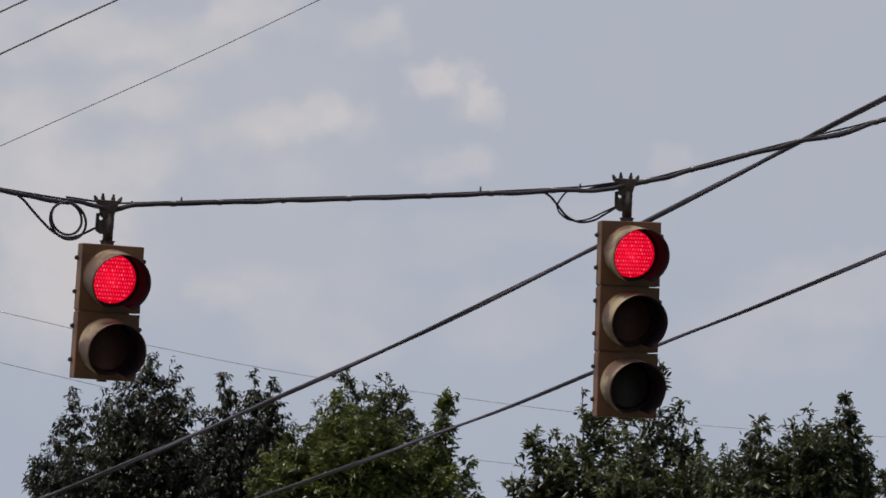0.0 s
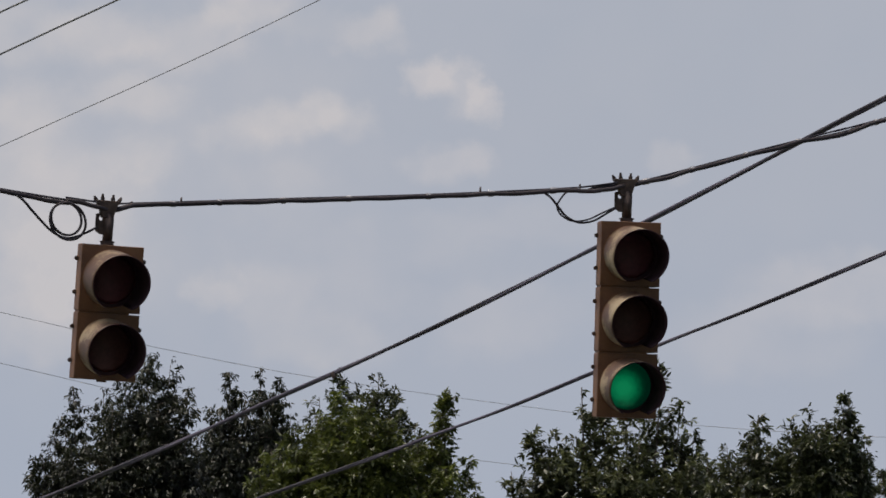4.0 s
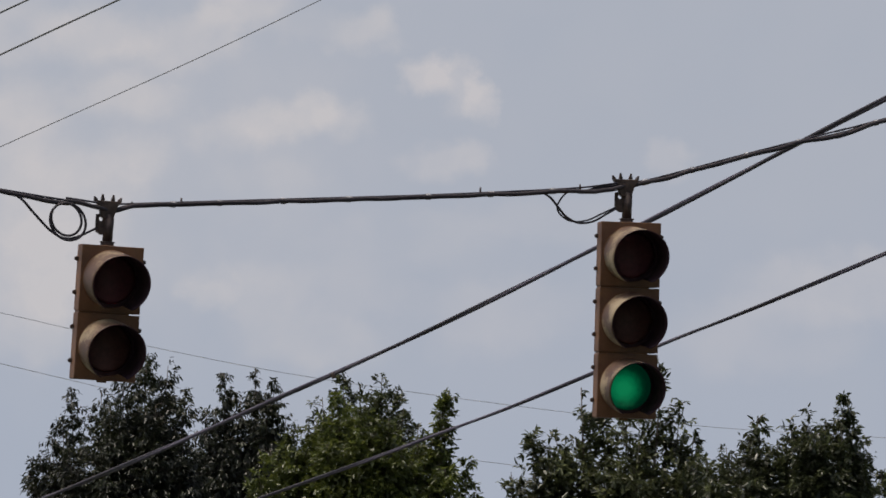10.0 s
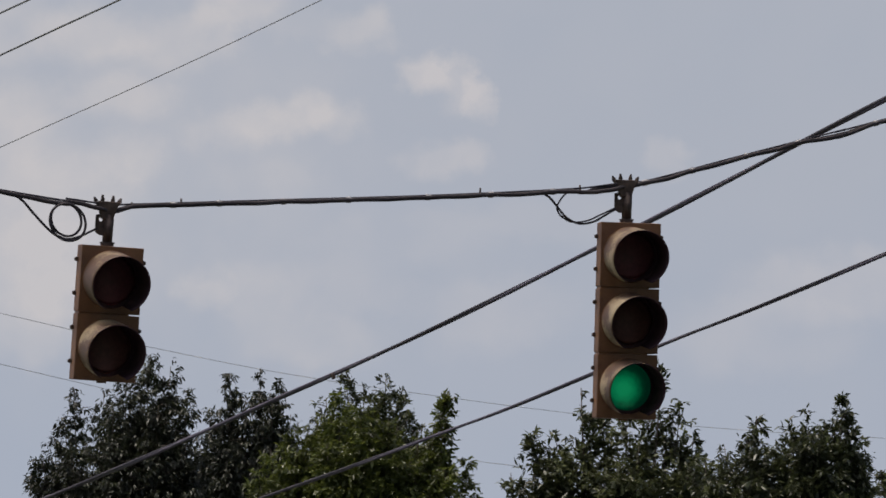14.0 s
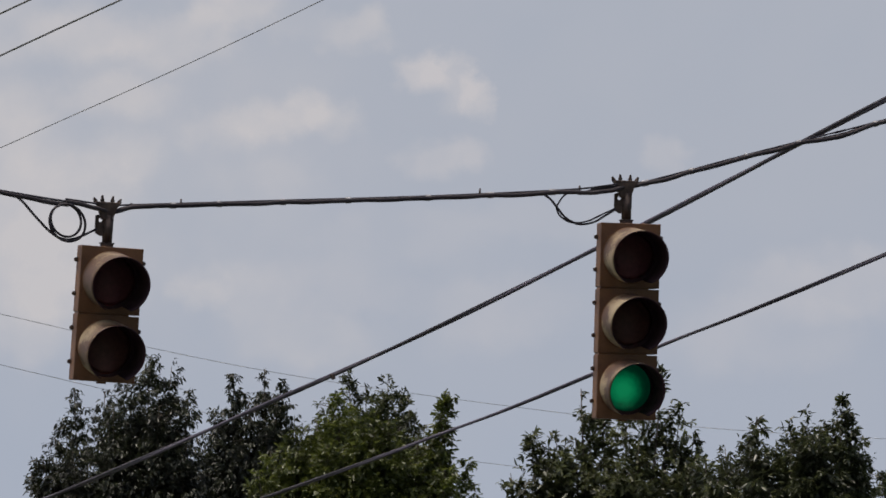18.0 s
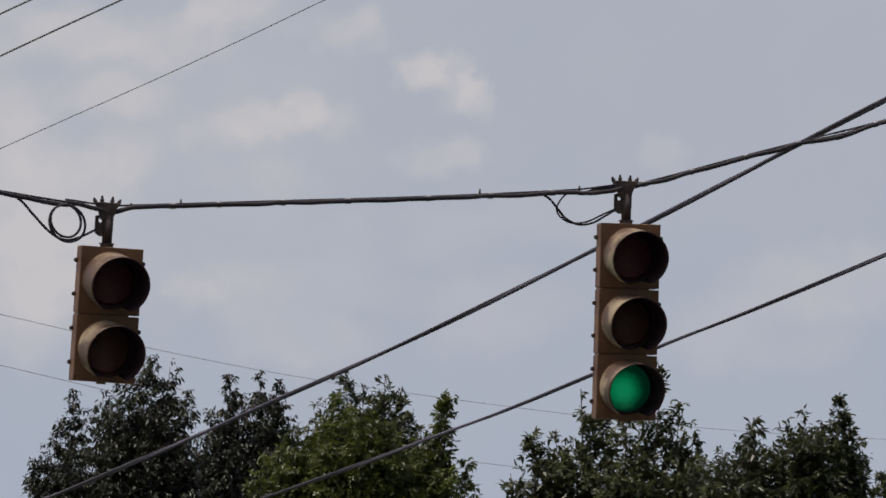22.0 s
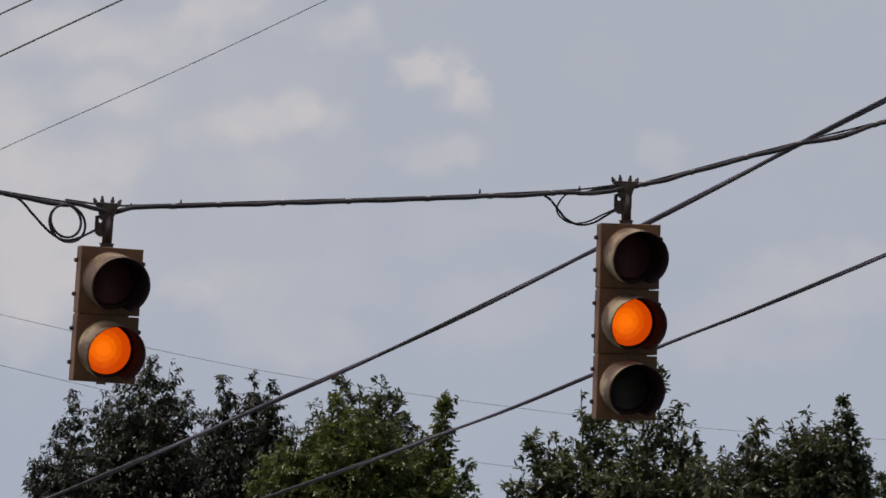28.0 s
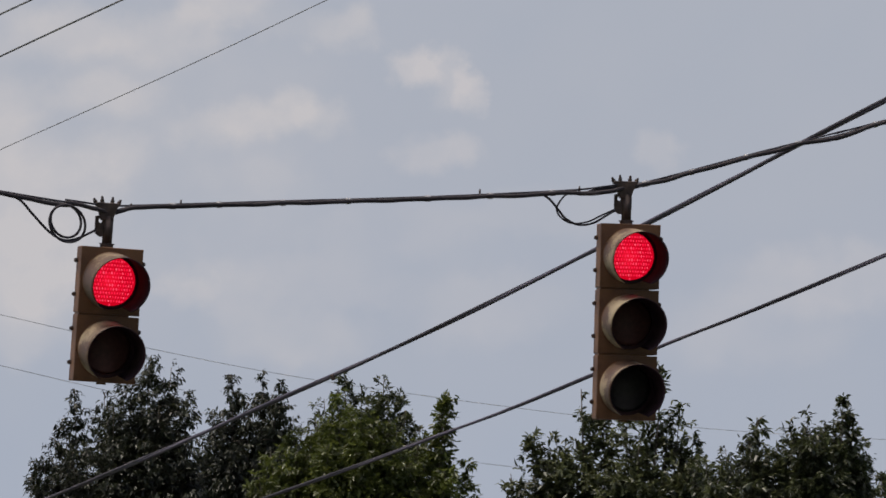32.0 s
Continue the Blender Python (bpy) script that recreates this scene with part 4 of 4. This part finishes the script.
tree_far = tree(4.25, 102, "dark green leafy tree with a pointed side shoot", [
    (-0.52, 0, 13.66, 0.15, 64), (-0.62, 0.12, 13.45, 0.2, 100), (0.50, -0.1, 13.86, 0.2, 120), (0.58, 0, 13.68, 0.22, 120), (0.31, 0.12, 13.61, 0.22, 125),
    (0.08, -0.1, 13.68, 0.2, 125), (-0.12, 0, 13.59, 0.2, 120), (-0.89, 0.12, 13.32, 0.26, 200), (-0.29, -0.1, 13.39, 0.3, 240), (0.71, 0, 13.43, 0.2, 150),
    (-1.13, 0.12, 13.15, 0.26, 170), (0.14, -0.35, 13.36, 0.45, 420), (-0.53, -0.35, 13.15, 0.45, 380), (0.58, 0.12, 13.15, 0.32, 320), (-1.00, -0.35, 12.88, 0.4, 260)], 1.7, 51, LEAF_OLIVE, dense=1.7, leaf=0.095, slim=0.38, hang=0.35)
tree_edge = tree(6.0, 108, "dark green tree at the edge of the row", [
    (-0.50, 0, 13.70, 0.17, 110), (-0.21, 0.12, 13.97, 0.3, 220), (-0.61, -0.1, 13.51, 0.2, 120), (0.35, -0.35, 13.69, 0.4, 220)], 1.6, 61, LEAF_OLIVE, leaf=0.095, slim=0.38, hang=0.35)


# ---- the passing car ----
def loft(name, stations, material, smooth=True):
    """Closed rings of points joined into one skin, capped at both ends."""
    verts, faces = [], []
    n = len(stations[0])
    for ring in stations:
        verts += ring
    for i in range(len(stations) - 1):
        for k in range(n):
            a, b = i * n + k, i * n + (k + 1) % n
            faces.append((a, b, b + n, a + n))
    faces.append(tuple(range(n))[::-1])
    faces.append(tuple(range(len(verts) - n, len(verts))))
    bm = bmesh.new()
    vs = [bm.verts.new(v) for v in verts]
    for f in faces:
        bm.faces.new([vs[i] for i in f])
    return from_bm(name, bm, material, smooth)


def roof_z(x):
    return 1.759 + 0.0266 * x - 0.103 * x * x + 0.0381 * x ** 3 + 0.05 * max(0.0, -0.4 - x) ** 1.5


def passing_car():
    car = empty("car", pose(0, 10, 0.006), "silver-grey passenger car driving past with roof antenna", "car")
    # lower body
    rings = []
    for x, half, z0, z1 in ((-2.1, 0.62, 0.32, 0.62), (-2.0, 0.78, 0.22, 0.80), (-1.7, 0.86, 0.2, 0.93), (-1.2, 0.88, 0.2, 1.0), (-0.4, 0.88, 0.2, 1.03), (0.6, 0.88, 0.2, 1.05), (1.5, 0.87, 0.2, 1.06), (1.85, 0.82, 0.24, 1.04), (1.98, 0.7, 0.32, 0.9)):
        rings.append([(x, -half * 0.92, z0), (x, -half, z0 + 0.12), (x, -half, z1 - 0.14), (x, -half * 0.93, z1), (x, half * 0.93, z1), (x, half, z1 - 0.14), (x, half, z0 + 0.12), (x, half * 0.92, z0)])
    part("body", loft("body", rings, SILVER), car)
    # glasshouse
    rings = []
    for x, half, z1 in ((-1.25, 0.80, 1.02), (-0.72, 0.66, roof_z(-0.72) - 0.10), (-0.3, 0.64, roof_z(-0.3) - 0.09), (0.4, 0.64, roof_z(0.4) - 0.09), (1.22, 0.64, roof_z(1.22) - 0.09), (1.72, 0.78, 1.06)):
        rings.append([(x, -0.81, 1.0), (x, -half, z1), (x, half, z1), (x, 0.81, 1.0)])
    part("window", loft("window", rings, DARK_GLASS, False), car, "dark tinted windows")
    # door tops, one a side, then the dark seam and the roof's side rail
    for side in (-1, 1):
        for name, lo, hi, y0, y1, material in (("door_frame", -0.115, -0.049, 0.690, 0.668, SILVER), ("seam", -0.051, -0.042, 0.655, 0.652, CAR_BLACK)):
            rings = []
            for i in range(25):
                x = -1.0 + 2.3 * i / 24
                z = roof_z(x)
                rings.append([(x, side * y0, z + lo), (x, side * y1, z + hi), (x, side * (y1 - 0.04), z + hi), (x, side * (y0 - 0.04), z + lo)])
            part(name, loft(name, rings, material, False), car)
        # the rail stands upright and turns over into the roof
        rail = ((0.669, -0.044), (0.6688, -0.0425), (0.6674, -0.030), (0.6666, -0.0215), (0.6658, -0.0185), (0.6635, -0.0155), (0.657, -0.0125), (0.640, -0.0105), (0.60, -0.012), (0.63, -0.044))
        rings = []
        for i in range(25):
            x = -1.0 + 2.3 * i / 24
            rings.append([(x, side * y, roof_z(x) + z) for y, z in rail])
        part("roof_rail", loft("roof_rail", rings, SILVER), car)
        for name, x0, z0, x1, z1 in (("pillar", -1.0, roof_z(-1.0) - 0.05, -1.42, 1.0), ("pillar", 0.15, roof_z(0.15) - 0.07, 0.12, 1.02), ("pillar", 1.24, roof_z(1.24) - 0.05, 1.7, 1.03)):
            tube(name, [(x0, side * 0.62, z0 - 0.04), ((x0 + x1) / 2, side * 0.715, (z0 + z1) / 2), (x1, side * 0.80, z1)], 0.03, SILVER, car, "", 8, 4)
    rings = []
    for i in range(25):
        x = -1.0 + 2.3 * i / 24
        z = roof_z(x)
        ring = [(x, -0.64 + 1.28 * k / 10, z - 0.012 + 0.022 * (1 - ((k - 5) / 5) ** 2)) for k in range(11)]
        ring += [(x, 0.62, z - 0.04), (x, -0.62, z - 0.04)]
        rings.append(ring)
    part("roof", loft("roof", rings, SILVER), car)
    antenna = part("antenna", from_bm("antenna", merge(cyl_bm(0.0062, 0.197, pose(0, 0, 0.1185), 10, 0.0050), cyl_bm(0.009, 0.035, pose(0, 0, 0.0175), 10)), CAR_BLACK, True), car,
                   "short black rubber antenna", pose(0.958, -0.3, roof_z(0.958) - 0.008, 0, 32.0, 0))
    rings = [[(x, -0.63, roof_z(x) - 0.016), (x, -0.63, roof_z(x) - 0.009 + h), (x, -0.61, roof_z(x) - 0.009 + h), (x, -0.61, roof_z(x) - 0.016)] for x, h in ((-0.56, 0.0), (-0.50, 0.003), (-0.443, 0.006), (-0.438, 0.0))]
    part("roof_mount", loft("roof_mount", rings, TAPE, False), car, "low grey mount cover on the roof edge")
    for side in (-1, 1):
        part("headlight", from_bm("headlight", box_bm(0.16, 0.3, 0.13, 0.03), LAMP_CLEAR, True), car, "clear headlight", pose(-1.99, side * 0.56, 0.66, 0, 18, side * 14))
        part("tail_light", from_bm("tail_light", box_bm(0.1, 0.14, 0.34, 0.03), LAMP_RED, True), car, "red tail light", pose(1.88, side * 0.73, 0.86))
        part("door_handle", from_bm("door_handle", box_bm(0.18, 0.03, 0.025, 0.008), SILVER, True), car, "", pose(0.0, side * 0.885, 0.9))
        part("mirror", from_bm("mirror", box_bm(0.1, 0.18, 0.13, 0.03), SILVER, True), car, "", pose(-0.95, side * 0.92, 1.06))
    for x in (-2.02, 1.93):
        part("bumper", from_bm("bumper", box_bm(0.16, 1.35, 0.2, 0.05), CAR_BLACK, True), car, "black bumper", pose(x, 0, 0.4))
    wheels = []
    for x in (-1.32, 1.28):
        for side in (-1, 1):
            w = part("wheel", from_bm("wheel", cyl_bm(0.2, 0.2, Matrix.Rotation(math.pi / 2, 4, "X"), 24), ALLOY), car, "alloy wheel", pose(x, side * 0.8, 0.315))
            bm = bmesh.new()
            prof = [(0.2, -0.1), (0.3, -0.1), (0.315, -0.07), (0.315, 0.07), (0.3, 0.1), (0.2, 0.1)]
            loops = [[bm.verts.new((r * math.cos(2 * math.pi * k / 28), yy, r * math.sin(2 * math.pi * k / 28))) for r, yy in prof] for k in range(28)]
            for k in range(28):
                for j in range(6):
                    bm.faces.new((loops[k][j], loops[k][(j + 1) % 6], loops[(k + 1) % 28][(j + 1) % 6], loops[(k + 1) % 28][j]))
            part("tyre", from_bm("tyre", bm, TYRE), w, "black rubber tyre")
            wheels.append((w, x, side * 0.8))
    return car, wheels


car, wheels = passing_car()


# ---- a small insect ----
def small_insect():
    bug = empty("insect", pose(0.7, 20, 3.75), "tiny dark flying insect in the air", "insect")
    bm = bmesh.new()
    bmesh.ops.create_icosphere(bm, subdivisions=2, radius=1, matrix=Matrix.Diagonal((0.0055, 0.002, 0.002, 1)))
    part("body", from_bm("body", bm, INSECT, True), bug)
    for side in (-1, 1):
        bm = bmesh.new()
        bmesh.ops.create_icosphere(bm, subdivisions=2, radius=1, matrix=pose(0.001, side * 0.0035, 0.0022, side * 35, 0, side * 15) @ Matrix.Diagonal((0.0022, 0.004, 0.0002, 1)))
        part("wing", from_bm("wing", bm, WING, True), bug, "pale wing")
    return bug


insect = small_insect()


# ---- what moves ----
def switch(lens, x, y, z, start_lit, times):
    """Imitates lamp switching: lens turns quickly between lit and dark faces at given times."""
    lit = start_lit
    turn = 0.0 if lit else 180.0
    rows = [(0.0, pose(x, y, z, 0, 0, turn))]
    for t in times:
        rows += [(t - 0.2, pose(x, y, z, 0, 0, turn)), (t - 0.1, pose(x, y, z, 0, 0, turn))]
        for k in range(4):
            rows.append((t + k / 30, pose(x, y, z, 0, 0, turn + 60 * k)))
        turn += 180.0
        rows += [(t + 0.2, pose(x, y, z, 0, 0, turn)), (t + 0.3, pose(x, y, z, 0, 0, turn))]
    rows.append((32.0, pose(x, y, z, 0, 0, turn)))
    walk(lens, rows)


def sway(thing, height, rows):
    """Rocks a tree on its foot: seconds and the top's shift sideways in millimetres."""
    x, y, z = thing.location
    walk(thing, [(t, pose(x, y, z, 0.12 * math.degrees(mm / 1000 / height), math.degrees(mm / 1000 / height), 0)) for t, mm in rows])


def motions():
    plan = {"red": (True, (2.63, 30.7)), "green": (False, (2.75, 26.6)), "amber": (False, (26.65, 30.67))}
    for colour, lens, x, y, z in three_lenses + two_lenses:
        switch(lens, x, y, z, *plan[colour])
    walk(cloud_west, [(0.0, pose(*WEST_AT)), (16.0, pose(WEST_AT.x - 5.6, WEST_AT.y, WEST_AT.z + 1.1)), (32.0, pose(WEST_AT.x - 10.6, WEST_AT.y, WEST_AT.z + 2.2))])
    walk(cloud_east, [(0.0, pose(*EAST_AT)), (16.0, pose(EAST_AT.x - 2.4, EAST_AT.y, EAST_AT.z + 2.6)), (32.0, pose(EAST_AT.x - 5.0, EAST_AT.y, EAST_AT.z + 5.0))])
    sway(tree_shore, 14, [(0, 0), (1, 0), (2, 25), (3, 18), (5.5, 0), (7, -8), (9, -14), (11, -20), (12, 0), (13.5, 28), (14.5, 0), (16.5, -5), (18, 28), (20, 28), (21, 14), (23, 10), (25, 16), (27.5, 10), (29, 3), (30.5, 0), (32, 26)])
    sway(tree_slim, 14.5, [(0, -45), (1, 30), (2, 12), (3, 58), (3.5, 50), (5.5, -40), (7, -10), (8, -58), (9, -22), (10, -36), (11.5, 0), (13, -8), (14.5, 44), (16.5, 58), (18, 80), (20, 64), (22, 36), (24, 14), (25.5, 20), (27.5, -24), (28, -44), (29, 36), (30, 58), (32, 64)])
    sway(tree_back, 14, [(0, 20), (1, -14), (2, 20), (3, -28), (5.5, -76), (7, -28), (8, -55), (8.5, -88), (10, -28), (12, -14), (14, 20), (16.5, 60), (19, 40), (21, 20), (24, 6), (25.5, -34), (28, -28), (30, 0), (32, 0)])
    sway(tree_far, 13.5, [(0, 14), (3, 8), (7, 14), (10, 0), (14, -14), (17, -14), (19, 0), (22, -40), (24, -28), (27.5, 0), (32, 0)])
    sway(tree_mid, 14, [(0, 3), (6, 0), (12, -4), (18, 0), (25, 0), (32, 3)])
    sway(tree_bright, 13, [(0, 4), (6, 0), (12, -4), (18, 0), (25, -3), (32, 0)])
    sway(tree_edge, 14, [(0, 4), (6, 10), (12, -10), (18, 12), (25, -8), (32, 5)])
    walk(slack_line, [(0.0, pose(0, 0, 0)), (14.0, pose(0, 0, 0)), (21.0, pose(0, 0, -0.003)), (25.0, pose(0, 0, -0.006)), (31.0, pose(0, 0, -0.008)), (32.0, pose(0, 0, -0.008))])
    turn = math.degrees(CAR_TURN)

    def car_at(t):
        s = t - 17.1
        bounce = 0.0105 * math.exp(-((t - 16.98) / 0.085) ** 2) - 0.007 * math.exp(-((t - 17.24) / 0.07) ** 2)
        return pose(0.362 - 5.35 * s, 10.656 + 1.02 * s, 0.006 + bounce, 0, 0, turn)

    walk(car, [(t, car_at(t)) for t in (0.0, 16.5, 16.8, 16.9, 17.0, 17.1, 17.2, 17.3, 17.5, 18.0, 32.0)])
    speed = 5.45 / 0.315
    for w, x, y in wheels:
        walk(w, [(i * 0.05, pose(x, y, 0.315, 0, -math.degrees(speed * i * 0.05), 0)) for i in range(641)])
    walk(insect, [(0.0, pose(-4.2, 26, 9.0)), (10.0, pose(-1.6, 22, 6.4)), (12.0, pose(0.1, 20.4, 5.2)), (12.8, pose(0.52, 20.1, 4.35, 0, 20, 0)),
                  (12.9, pose(0.60, 20.05, 4.08, 0, 20, 0)), (13.0, pose(0.708, 20.0, 3.749)), (13.1, pose(1.12, 19.9, 3.70)), (13.3, pose(1.7, 19.7, 3.9)), (16.0, pose(4.0, 18, 5.5)), (32.0, pose(9, 16, 8.0))])


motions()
